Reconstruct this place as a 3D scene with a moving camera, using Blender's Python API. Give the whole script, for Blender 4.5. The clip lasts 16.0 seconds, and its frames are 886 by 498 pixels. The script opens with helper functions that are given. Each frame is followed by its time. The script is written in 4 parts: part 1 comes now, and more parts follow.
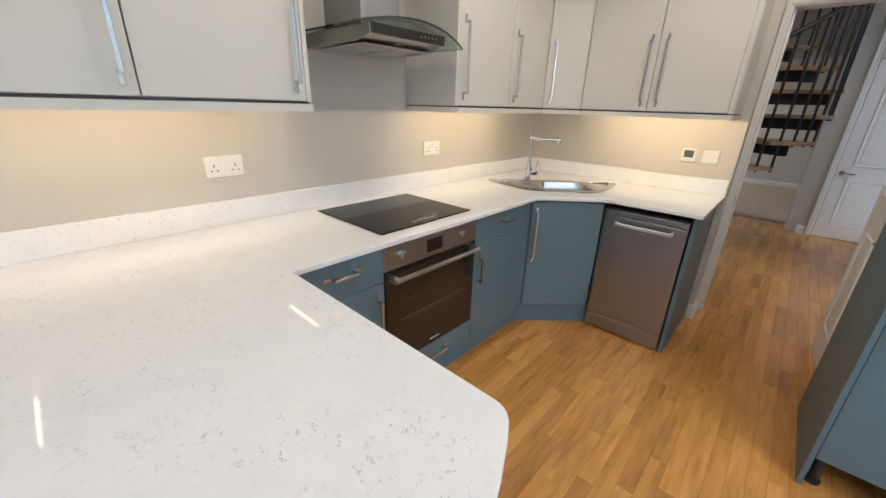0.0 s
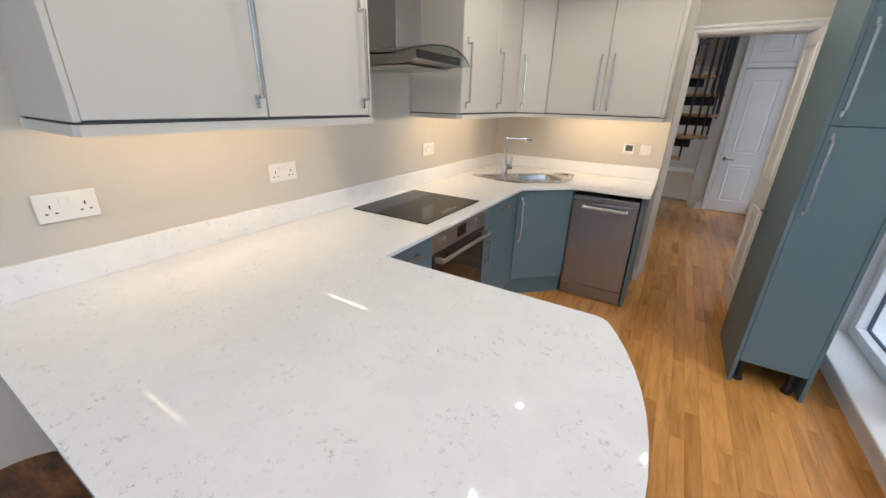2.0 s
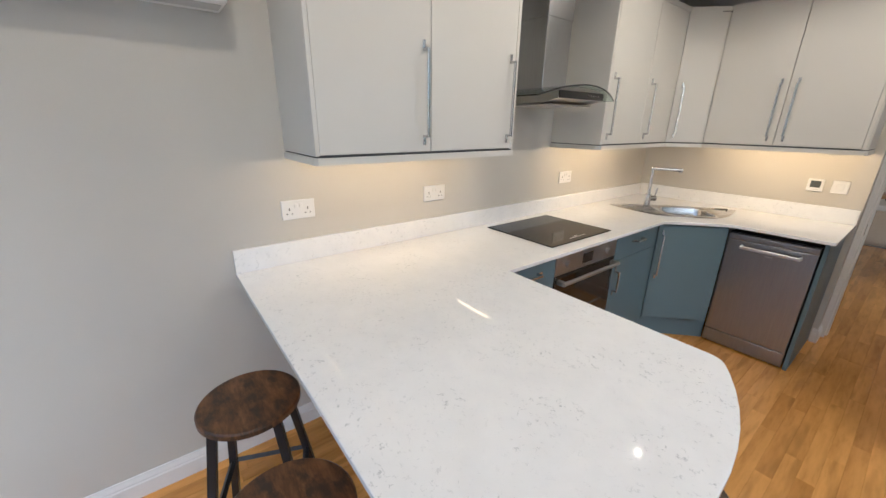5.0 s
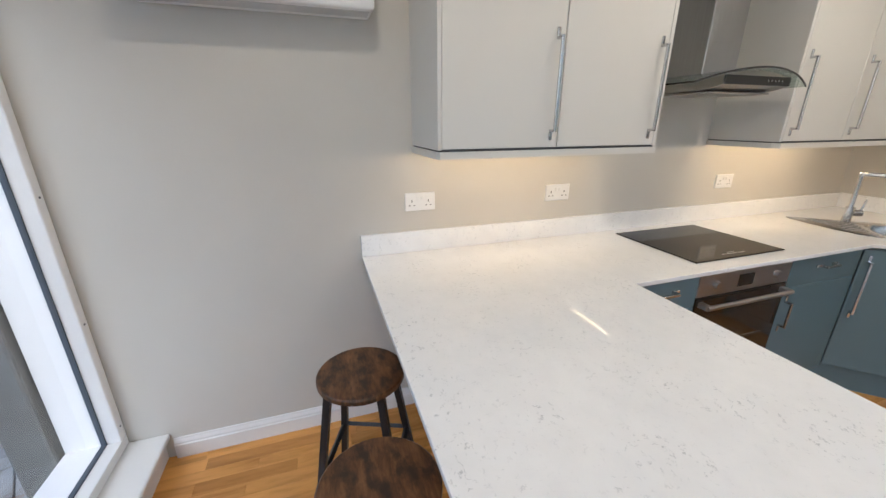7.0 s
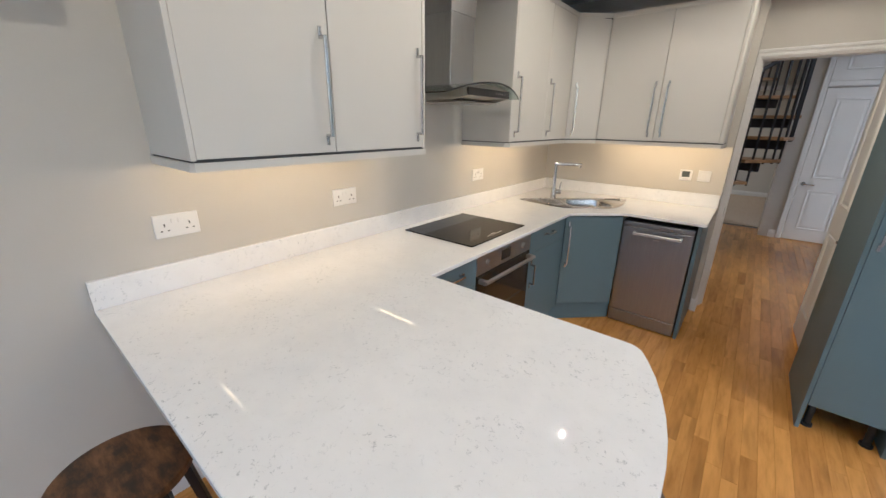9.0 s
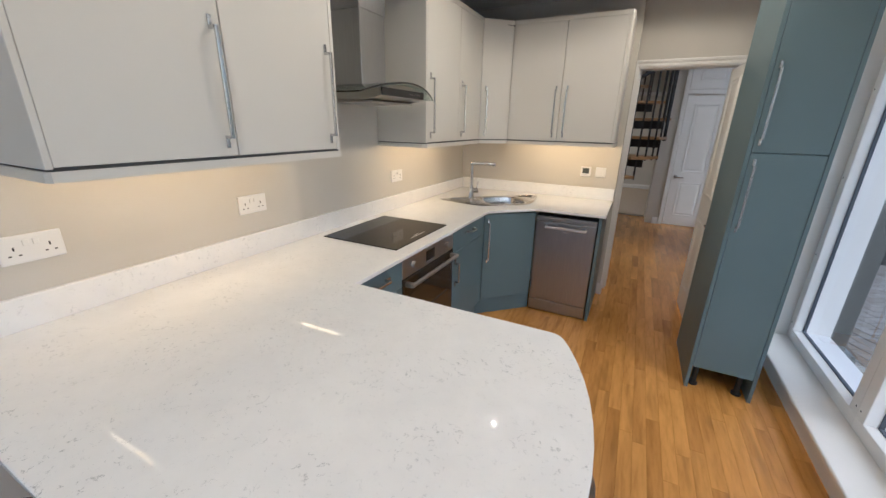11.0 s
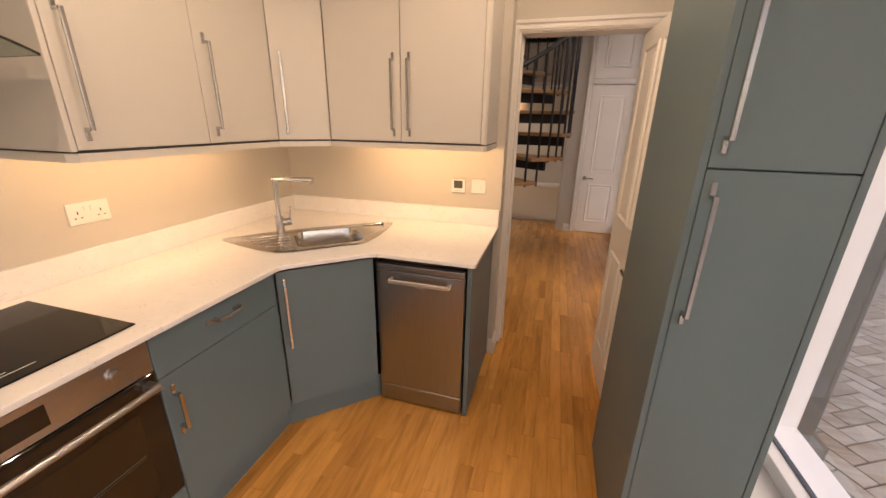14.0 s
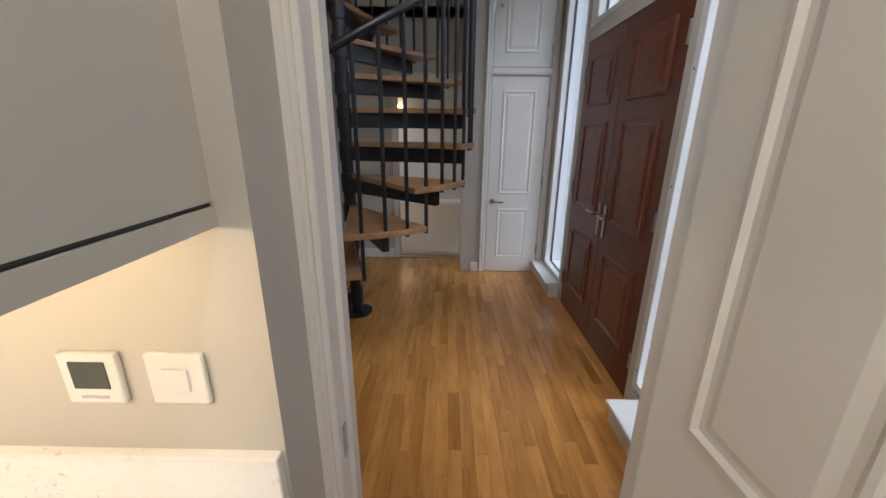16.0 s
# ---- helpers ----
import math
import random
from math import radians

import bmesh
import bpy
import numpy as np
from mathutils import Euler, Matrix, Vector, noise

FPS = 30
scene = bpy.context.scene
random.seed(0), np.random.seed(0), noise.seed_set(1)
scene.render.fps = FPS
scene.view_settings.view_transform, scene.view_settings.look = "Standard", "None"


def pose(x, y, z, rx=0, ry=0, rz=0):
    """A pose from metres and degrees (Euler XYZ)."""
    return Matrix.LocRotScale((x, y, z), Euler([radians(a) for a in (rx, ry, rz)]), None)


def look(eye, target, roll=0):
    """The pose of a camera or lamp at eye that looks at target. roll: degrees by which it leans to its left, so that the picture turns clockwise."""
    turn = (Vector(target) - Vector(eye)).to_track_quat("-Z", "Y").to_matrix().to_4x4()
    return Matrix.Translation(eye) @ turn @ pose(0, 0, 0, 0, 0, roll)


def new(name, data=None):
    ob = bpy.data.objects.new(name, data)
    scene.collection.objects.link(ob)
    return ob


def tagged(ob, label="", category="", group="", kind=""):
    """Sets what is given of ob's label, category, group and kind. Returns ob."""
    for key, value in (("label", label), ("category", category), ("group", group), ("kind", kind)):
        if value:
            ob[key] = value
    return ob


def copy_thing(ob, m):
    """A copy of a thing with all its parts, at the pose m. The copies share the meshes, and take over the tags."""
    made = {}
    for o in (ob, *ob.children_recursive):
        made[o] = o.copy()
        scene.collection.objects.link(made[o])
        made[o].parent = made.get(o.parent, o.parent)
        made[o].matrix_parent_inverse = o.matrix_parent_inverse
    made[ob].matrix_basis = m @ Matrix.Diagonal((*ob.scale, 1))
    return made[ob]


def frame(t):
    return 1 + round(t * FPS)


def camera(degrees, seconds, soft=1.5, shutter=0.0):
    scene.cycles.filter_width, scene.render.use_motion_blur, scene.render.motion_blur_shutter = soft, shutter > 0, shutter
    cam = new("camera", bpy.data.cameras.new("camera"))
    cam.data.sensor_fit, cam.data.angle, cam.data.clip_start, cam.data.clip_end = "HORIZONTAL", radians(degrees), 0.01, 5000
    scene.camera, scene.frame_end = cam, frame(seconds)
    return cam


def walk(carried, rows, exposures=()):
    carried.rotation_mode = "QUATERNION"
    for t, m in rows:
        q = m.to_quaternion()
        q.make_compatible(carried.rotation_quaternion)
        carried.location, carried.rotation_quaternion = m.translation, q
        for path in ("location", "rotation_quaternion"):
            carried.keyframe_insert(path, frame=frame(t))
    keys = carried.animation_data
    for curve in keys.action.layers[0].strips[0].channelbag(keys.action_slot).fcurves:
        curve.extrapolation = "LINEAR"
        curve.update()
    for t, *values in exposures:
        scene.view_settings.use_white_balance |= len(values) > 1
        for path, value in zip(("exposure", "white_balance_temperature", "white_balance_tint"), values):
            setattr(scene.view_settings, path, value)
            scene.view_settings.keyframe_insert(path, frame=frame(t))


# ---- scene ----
cam = camera(99.8, 16.0)
PATH = [
    (0, (0.05, 0.022, 1.405), (-1.201, 1.405, 0.684), 1.7),
    (0.5, (-0.076, -0.062, 1.379), (-1.308, 1.339, 0.66), 1.8),
    (1, (-0.164, -0.248, 1.405), (-1.311, 1.218, 0.676), 1.6),
    (1.5, (-0.168, -0.436, 1.449), (-1.195, 1.114, 0.713), 1.7),
    (2, (-0.136, -0.544, 1.465), (-1.088, 1.055, 0.731), 1.6),
    (2.5, (-0.093, -0.575, 1.477), (-1.014, 1.041, 0.741), 1.5),
    (3, (-0.054, -0.631, 1.495), (-0.968, 0.988, 0.756), 1.5),
    (3.5, (-0.004, -0.696, 1.533), (-0.926, 0.931, 0.824), 1.5),
    (4, (0.004, -0.695, 1.529), (-0.985, 0.925, 0.899), 1.4),
    (4.5, (0.024, -0.689, 1.515), (-1.286, 0.684, 0.884), 1.0),
    (5, (0.023, -0.681, 1.518), (-1.476, 0.478, 0.878), 0.8),
    (7.5, (-0.002, -0.633, 1.49), (-1.808, -0.068, 0.844), -0.1),
    (8, (-0.021, -0.63, 1.484), (-1.723, 0.205, 0.846), -0.2),
    (8.5, (-0.031, -0.625, 1.507), (-1.497, 0.569, 0.856), 0.3),
    (9, (-0.058, -0.608, 1.516), (-1.252, 0.862, 0.873), 0.8),
    (9.5, (-0.069, -0.603, 1.522), (-1.051, 1.019, 0.887), 1.1),
    (12, (-0.083, -0.538, 1.507), (-0.911, 1.167, 0.869), 1.1),
    (12.5, (-0.029, -0.35, 1.5), (-0.826, 1.368, 0.859), 1.1),
    (13, (0.073, -0.027, 1.512), (-0.643, 1.728, 0.872), 1.0),
    (13.5, (0.09, 0.371, 1.498), (-0.522, 2.162, 0.853), 0.9),
    (14, (0.076, 0.792, 1.504), (-0.446, 2.612, 0.859), 1.0),
    (14.5, (0.049, 1.259, 1.521), (-0.374, 3.105, 0.877), 1.1),
    (15, (-0.019, 1.699, 1.496), (-0.296, 3.576, 0.862), 1.1),
    (15.5, (-0.005, 2.109, 1.497), (-0.114, 4.007, 0.875), 1.0),
    (16, (0.048, 2.554, 1.488), (0.025, 4.461, 0.885), 0.5),
]
EXPO = [(0, 0.8, 5500, 7), (5, 0.75, 5500, 8), (9.5, 0.68, 5550, 8), (12, 0.62, 5650, 8), (13, 0.68, 6700, 15), (14.2, 0.88, 8000, 25), (14.8, 0.86, 6700, 16), (15.5, 0.82, 5950, 9), (16, 0.88, 5550, 7)]
walk(cam, [(t, look(eye, target, roll)) for t, eye, target, roll in PATH], EXPO)

# ---- light ----
world = bpy.data.worlds.new("sky")
scene.world = world
world.use_nodes = True
wn = world.node_tree.nodes
wl = world.node_tree.links
sky = wn.new("ShaderNodeTexSky")
sky.sky_type, sky.sun_disc = "NISHITA", False
sky.sun_elevation, sky.sun_rotation = radians(38), radians(120)
wl.new(sky.outputs[0], wn["Background"].inputs[0])
wn["Background"].inputs[1].default_value = 0.15

sun = new("sun", bpy.data.lights.new("sun", "SUN"))
sun.data.energy, sun.data.angle, sun.data.color = 0.6, radians(40), (1.0, 0.985, 0.96)
sun.matrix_world = look((6, -4, 7), (0, 0, 0))

WARM = (1.0, 0.66, 0.34)


def area_lamp(name, m, sx, sy, watts, colour, spread=180):
    la = bpy.data.lights.new(name, "AREA")
    la.shape, la.size, la.size_y, la.energy, la.color = "RECTANGLE", sx, sy, watts, colour
    la.spread = radians(spread)
    ob = new(name, la)
    ob.matrix_world = m
    return ob


def spot_lamp(name, x, y, z, watts, colour, angle=120, soft=0.01):
    la = bpy.data.lights.new(name, "SPOT")
    la.energy, la.color, la.spot_size, la.spot_blend, la.shadow_soft_size = watts, colour, radians(angle), 0.35, soft
    ob = new(name, la)
    ob.location = (x, y, z)
    return ob


CEIL, UNF = 2.5, 2.70
# the last spot, by the doorway, is unseen: added to brighten that end
SPOTS = [(-0.74, 1.67), (-0.72, 0.86), (0.12, 1.68), (0.12, 0.86), (-0.72, -0.6), (0.12, -0.6), (0.12, 2.48)]
for sx, sy in SPOTS:
    spot_lamp("downlight_lamp", sx, sy, CEIL - 0.03, 7.6, (1.0, 0.81, 0.6), 164)
# lamp strips under the wall units
# short strips on the end panels, long ones behind the pelmets that face the wall
for x, y, rx, ry, sx, sy in ((-1.51, 0.742, -50, 0, 0.27, 0.01), (-1.51, -0.168, 50, 0, 0.27, 0.01), (-1.51, 1.618, 50, 0, 0.27, 0.01), (-0.292, 2.85, 0, 50, 0.01, 0.27)):
    area_lamp("strip_lamp", pose(x, y, 1.375, rx, ry, 0), sx, sy, 0.05, WARM)
area_lamp("strip_lamp", pose(-1.332, 0.24, 1.382, 0, 62, 0), 0.012, 0.8, 1.25, WARM)
area_lamp("strip_lamp", pose(-1.332, 2.04, 1.382, 0, 62, 0), 0.012, 0.85, 1.6, WARM)
area_lamp("strip_lamp", pose(-0.68, UNF, 1.382, 62, 0, 0), 0.78, 0.012, 1.7, WARM)
# unseen fill added over the doorway to brighten the hall
spot_lamp("hall_fill", 0.0, 3.6, 3.25, 28, (1.0, 0.9, 0.8), 150, 0.1)
# second fill, out of sight, added to light the carpeted room
spot_lamp("room_fill", -2.2, 9.6, 2.45, 60, (1.0, 0.88, 0.74), 150, 0.1)


# ---- materials ----
def mat(name):
    m = bpy.data.materials.new(name)
    m.use_nodes = True
    return m, m.node_tree.nodes, m.node_tree.links, m.node_tree.nodes["Principled BSDF"]


def coords(n, l, scale=(1, 1, 1)):
    geo = n.new("ShaderNodeNewGeometry")
    mp = n.new("ShaderNodeMapping")
    mp.inputs["Scale"].default_value = scale
    l.new(geo.outputs["Position"], mp.inputs[0])
    return mp.outputs[0]


def noise_tex(n, l, vec, scale, detail=4, rough=0.55):
    t = n.new("ShaderNodeTexNoise")
    t.inputs["Scale"].default_value, t.inputs["Detail"].default_value, t.inputs["Roughness"].default_value = scale, detail, rough
    if vec is not None:
        l.new(vec, t.inputs["Vector"])
    return t.outputs["Fac"]


def ramp(n, l, fac, stops):
    r = n.new("ShaderNodeValToRGB")
    e = r.color_ramp.elements
    while len(e) < len(stops):
        e.new(0.5)
    for k, (p, c) in zip(e, stops):
        k.position, k.color = p, (*c, 1)
    l.new(fac, r.inputs[0])
    return r.outputs[0]


def mixc(n, l, fac, a, b, mode="MIX"):
    x = n.new("ShaderNodeMix")
    x.data_type, x.blend_type = "RGBA", mode
    for sock, v in ((x.inputs[0], fac), (x.inputs[6], a), (x.inputs[7], b)):
        if isinstance(v, (int, float)):
            sock.default_value = v
        elif isinstance(v, tuple):
            sock.default_value = (*v, 1)
        else:
            l.new(v, sock)
    return x.outputs[2]


def bump(n, l, b, height, strength=0.1, dist=0.002):
    k = n.new("ShaderNodeBump")
    k.inputs["Strength"].default_value, k.inputs["Distance"].default_value = strength, dist
    l.new(height, k.inputs["Height"])
    l.new(k.outputs[0], b.inputs["Normal"])


def plain(name, col, rough, metal=0.0, var=0.06, grain=60, bstr=0.05, spec=0.5):
    """A paint, plastic or metal with slight mottling at two scales and fine relief."""
    m, n, l, b = mat(name)
    v = coords(n, l)
    big = noise_tex(n, l, v, 2.3, 3)
    small = noise_tex(n, l, v, grain, 3)
    lo, hi = tuple(c * (1 - var) for c in col), tuple(min(1, c * (1 + var)) for c in col)
    base = ramp(n, l, big, [(0.3, lo), (0.7, hi)])
    l.new(mixc(n, l, 0.25, base, ramp(n, l, small, [(0.3, lo), (0.7, hi)])), b.inputs["Base Color"])
    r = n.new("ShaderNodeMapRange")
    r.inputs["To Min"].default_value, r.inputs["To Max"].default_value = rough * 0.85, min(1, rough * 1.15)
    l.new(big, r.inputs["Value"])
    l.new(r.outputs[0], b.inputs["Roughness"])
    b.inputs["Metallic"].default_value = metal
    b.inputs["Specular IOR Level"].default_value = spec
    if bstr:
        bump(n, l, b, small, bstr, 0.0008)
    return m


def brushed(name, col, rough, scale):
    m, n, l, b = mat(name)
    f = noise_tex(n, l, coords(n, l, scale), 1.0, 4)
    big = noise_tex(n, l, coords(n, l), 3.0, 2)
    c = ramp(n, l, f, [(0.3, tuple(x * 0.85 for x in col)), (0.7, tuple(min(1, x * 1.1) for x in col))])
    l.new(mixc(n, l, 0.2, c, ramp(n, l, big, [(0.3, tuple(x * 0.8 for x in col)), (0.7, col)])), b.inputs["Base Color"])
    b.inputs["Metallic"].default_value, b.inputs["Roughness"].default_value = 1.0, rough
    bump(n, l, b, f, 0.08, 0.0005)
    return m


def quartz(name):
    m, n, l, b = mat(name)
    v = coords(n, l)
    # short broken dark flecks gathered in loose drifts
    warp = noise_tex(n, l, v, 62, 5, 0.7)
    wave = noise_tex(n, l, v, 46, 3, 0.6)
    line = n.new("ShaderNodeMath")
    line.operation = "SUBTRACT"
    l.new(wave, line.inputs[0])
    line.inputs[1].default_value = 0.5
    ab = n.new("ShaderNodeMath")
    ab.operation = "ABSOLUTE"
    l.new(line.outputs[0], ab.inputs[0])
    vein = ramp(n, l, ab.outputs[0], [(0.0, (1, 1, 1)), (0.03, (0, 0, 0))])
    gate = ramp(n, l, warp, [(0.53, (0, 0, 0)), (0.6, (1, 1, 1))])
    drift = ramp(n, l, noise_tex(n, l, v, 5.5, 3), [(0.42, (0.15, 0.15, 0.15)), (0.62, (1, 1, 1))])
    fleck = mixc(n, l, 1.0, mixc(n, l, 1.0, vein, gate, "MULTIPLY"), drift, "MULTIPLY")
    cloud = ramp(n, l, noise_tex(n, l, v, 14, 5), [(0.3, (0.87, 0.87, 0.865)), (0.65, (0.91, 0.908, 0.9))])
    l.new(mixc(n, l, fleck, cloud, (0.48, 0.49, 0.5)), b.inputs["Base Color"])
    b.inputs["Roughness"].default_value = 0.03
    b.inputs["Specular IOR Level"].default_value = 0.5
    return m


def oak(name, tone, rough=0.32, along="y", island=False, seam=0.12):
    """Wood in strips: every strip takes its own tone; grain runs along it."""
    m, n, l, b = mat(name)
    if island:
        g = n.new("ShaderNodeNewGeometry")
        rnd = g.outputs["Random Per Island"]
    else:
        g = n.new("ShaderNodeObjectInfo")
        rnd = g.outputs["Random"]
    sc = (24, 3.2, 24) if along == "y" else (2.2, 34, 34)
    v = coords(n, l, sc)
    add = n.new("ShaderNodeVectorMath")
    add.operation = "ADD"
    l.new(v, add.inputs[0])
    sh = n.new("ShaderNodeVectorMath")
    sh.operation = "SCALE"
    sh.inputs[0].default_value = (41, 17, 5)
    l.new(rnd, sh.inputs["Scale"])
    l.new(sh.outputs[0], add.inputs[1])
    fine = noise_tex(n, l, add.outputs[0], 1.6, 6, 0.65)
    broad = noise_tex(n, l, add.outputs[0], 0.28, 3, 0.6)
    dark, light = tuple(c * k for c, k in zip(tone, (0.64, 0.58, 0.5))), tuple(min(1, c * 1.22) for c in tone)
    c1 = ramp(n, l, fine, [(0.3, dark), (0.5, tone), (0.72, light)])
    c2 = ramp(n, l, broad, [(0.36, dark), (0.5, tone), (0.66, light)])
    knot = ramp(n, l, noise_tex(n, l, add.outputs[0], 0.62, 2, 0.5), [(0.58, (0, 0, 0)), (0.7, (0.5, 0.5, 0.5))])
    c = mixc(n, l, knot, mixc(n, l, 0.5, c1, c2), tuple(q * 0.5 for q in tone))
    tonev = ramp(n, l, rnd, [(0.0, (0.8, 0.76, 0.7)), (0.45, (0.97, 0.96, 0.94)), (1.0, (1.08, 1.08, 1.06))])
    l.new(mixc(n, l, 1.0, c, tonev, "MULTIPLY"), b.inputs["Base Color"])
    r = n.new("ShaderNodeMapRange")
    r.inputs["To Min"].default_value, r.inputs["To Max"].default_value = rough * 0.8, rough * 1.25
    l.new(fine, r.inputs["Value"])
    l.new(r.outputs[0], b.inputs["Roughness"])
    bump(n, l, b, fine, 0.12, 0.0006)
    return m


def rustic(name):
    """Dark, burnt-looking timber for stool seats."""
    m, n, l, b = mat(name)
    v = coords(n, l, (6, 26, 6))
    f = noise_tex(n, l, v, 1.5, 6, 0.7)
    p = noise_tex(n, l, coords(n, l, (1, 1.6, 1)), 13, 4, 0.6)
    c = ramp(n, l, f, [(0.3, (0.035, 0.016, 0.007)), (0.5, (0.13, 0.055, 0.02)), (0.72, (0.26, 0.12, 0.045))])
    l.new(mixc(n, l, ramp(n, l, p, [(0.45, (0, 0, 0)), (0.62, (0.9, 0.9, 0.9))]), c, (0.022, 0.014, 0.009)), b.inputs["Base Color"])
    b.inputs["Roughness"].default_value = 0.42
    bump(n, l, b, f, 0.15, 0.001)
    return m


def glass(name, tint=(1, 1, 1), rough=0.0):
    m, n, l, b = mat(name)
    b.inputs["Base Color"].default_value = (*tint, 1)
    b.inputs["Transmission Weight"].default_value = 1.0
    b.inputs["Roughness"].default_value = rough
    b.inputs["IOR"].default_value = 1.45
    return m


def emit(name, col, strength):
    m, n, l, b = mat(name)
    b.inputs["Base Color"].default_value = (*col, 1)
    b.inputs["Emission Color"].default_value = (*col, 1)
    b.inputs["Emission Strength"].default_value = strength
    return m


def rough_ground(name, a, c, scale, rough=0.8, bstr=0.4):
    m, n, l, b = mat(name)
    v = coords(n, l)
    f, g = noise_tex(n, l, v, scale, 6, 0.7), noise_tex(n, l, v, scale * 0.09, 4)
    l.new(mixc(n, l, 0.5, ramp(n, l, f, [(0.3, a), (0.7, c)]), ramp(n, l, g, [(0.3, a), (0.7, c)])), b.inputs["Base Color"])
    b.inputs["Roughness"].default_value = rough
    bump(n, l, b, f, bstr, 0.006)
    return m


M_WALL = plain("wall_paint", (0.585, 0.56, 0.51), 0.85, var=0.03, grain=220, bstr=0.12)
M_CEIL = plain("ceiling_paint", (0.8, 0.79, 0.76), 0.9, var=0.02, grain=200)
M_WHITE = plain("white_gloss_paint", (0.78, 0.77, 0.75), 0.35, var=0.03, grain=90)
M_FRAME = plain("window_paint", (0.8, 0.8, 0.8), 0.4, var=0.03, grain=90)
M_CREAM = plain("cream_cabinet", (0.645, 0.63, 0.59), 0.42, var=0.02, grain=300)
M_BLUE = plain("blue_cabinet", (0.12, 0.18, 0.207), 0.45, var=0.03, grain=300)
# dark colour standing in for shade in the pelmet and cornice joints
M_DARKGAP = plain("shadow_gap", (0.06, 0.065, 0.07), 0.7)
M_QUARTZ = quartz("white_quartz")
M_CHROME = plain("polished_chrome", (0.55, 0.55, 0.56), 0.24, metal=1.0, var=0.02, bstr=0)
M_STEEL = brushed("brushed_steel", (0.36, 0.37, 0.38), 0.3, (900, 900, 8))
M_STEELH = brushed("brushed_steel_flat", (0.5, 0.48, 0.46), 0.3, (8, 8, 900))
M_SATIN = plain("satin_steel", (0.72, 0.71, 0.69), 0.38, metal=1.0, var=0.03, bstr=0)
M_SINK = brushed("sink_steel", (0.62, 0.6, 0.57), 0.2, (30, 300, 30))
M_HOB = plain("black_hob_glass", (0.008, 0.008, 0.009), 0.07, var=0.0, bstr=0, spec=0.17)
M_BLACKGLASS = plain("oven_glass", (0.02, 0.016, 0.013), 0.06, var=0.0, bstr=0)
M_OVENWIN = plain("oven_window", (0.03, 0.02, 0.012), 0.08, var=0.1, bstr=0)
M_PLASTIC = plain("white_plastic", (0.8, 0.8, 0.79), 0.3, var=0.01, bstr=0)
M_BLACK = plain("black_steel", (0.012, 0.013, 0.017), 0.4, var=0.1)
M_BLACKP = plain("black_plastic", (0.02, 0.02, 0.02), 0.5)
M_SCREEN = plain("dark_screen", (0.09, 0.1, 0.095), 0.15, var=0.0, bstr=0)
M_GREY = plain("pale_grey_marks", (0.55, 0.55, 0.55), 0.4, bstr=0)
M_OAKF = oak("oak_floor", (0.62, 0.3, 0.078), 0.22)
M_OAKJ = oak("oak_floor_joined", (0.62, 0.3, 0.078), 0.22, island=True)
M_TREAD = oak("oak_tread", (0.33, 0.19, 0.09), 0.4, "x")
M_RUSTIC = rustic("rustic_seat")
M_MAHOG = oak("mahogany", (0.155, 0.042, 0.02), 0.35, "z")
M_GLASS = glass("clear_glass")
M_HOODG = glass("hood_glass", (0.62, 0.72, 0.68))
M_LED = emit("led_strip", (1.0, 0.86, 0.62), 1.0)
M_DOWN = emit("downlight_glow", (1.0, 0.88, 0.7), 0.7)
M_CARPET = rough_ground("beige_carpet", (0.36, 0.29, 0.22), (0.5, 0.42, 0.33), 260, 0.95)
M_PAVER = oak("paving_brick", (0.36, 0.34, 0.31), 0.8, "x")
M_PAVERJ = oak("paving_brick_joined", (0.36, 0.34, 0.31), 0.8, "x", island=True)
M_JOINT = rough_ground("paving_joint", (0.05, 0.048, 0.042), (0.1, 0.095, 0.08), 60)
M_GRASS = rough_ground("grass_blades", (0.05, 0.1, 0.02), (0.12, 0.19, 0.05), 30)
M_STONE = rough_ground("pale_stone", (0.3, 0.27, 0.2), (0.45, 0.41, 0.33), 9)
M_DARKPOST = rough_ground("weathered_grey_post", (0.07, 0.075, 0.075), (0.15, 0.155, 0.15), 14)
M_PLANTER = plain("dark_grey_metal", (0.05, 0.055, 0.058), 0.5)
M_GASKET = plain("grey_gasket", (0.07, 0.085, 0.11), 0.6)


# ---- helpers for meshes ----
def thing(name, loc=(0, 0, 0), rz=0.0, label="", category="", group="", kind=""):
    e = new(name)
    e.empty_display_size = 0.05
    e.matrix_basis = pose(*loc, 0, 0, rz)
    return tagged(e, label, category, group, kind)


def root_of(ob):
    while ob.parent:
        ob = ob.parent
    return ob


def part(name, bm, material, parent=None, label="", local=False, smooth=False):
    """Links bm as one mesh. Coordinates are the world's, unless local: then the parent thing's."""
    if parent is not None and not local:
        bm.transform(root_of(parent).matrix_basis.inverted())
    bmesh.ops.recalc_face_normals(bm, faces=bm.faces)
    me = bpy.data.meshes.new(name)
    bm.to_mesh(me)
    bm.free()
    me.materials.append(material)
    if smooth:
        me.shade_smooth()
        me.set_sharp_from_angle(angle=radians(35))
    ob = new(name, me)
    ob.parent = parent
    if label:
        ob["label"] = label
    return ob


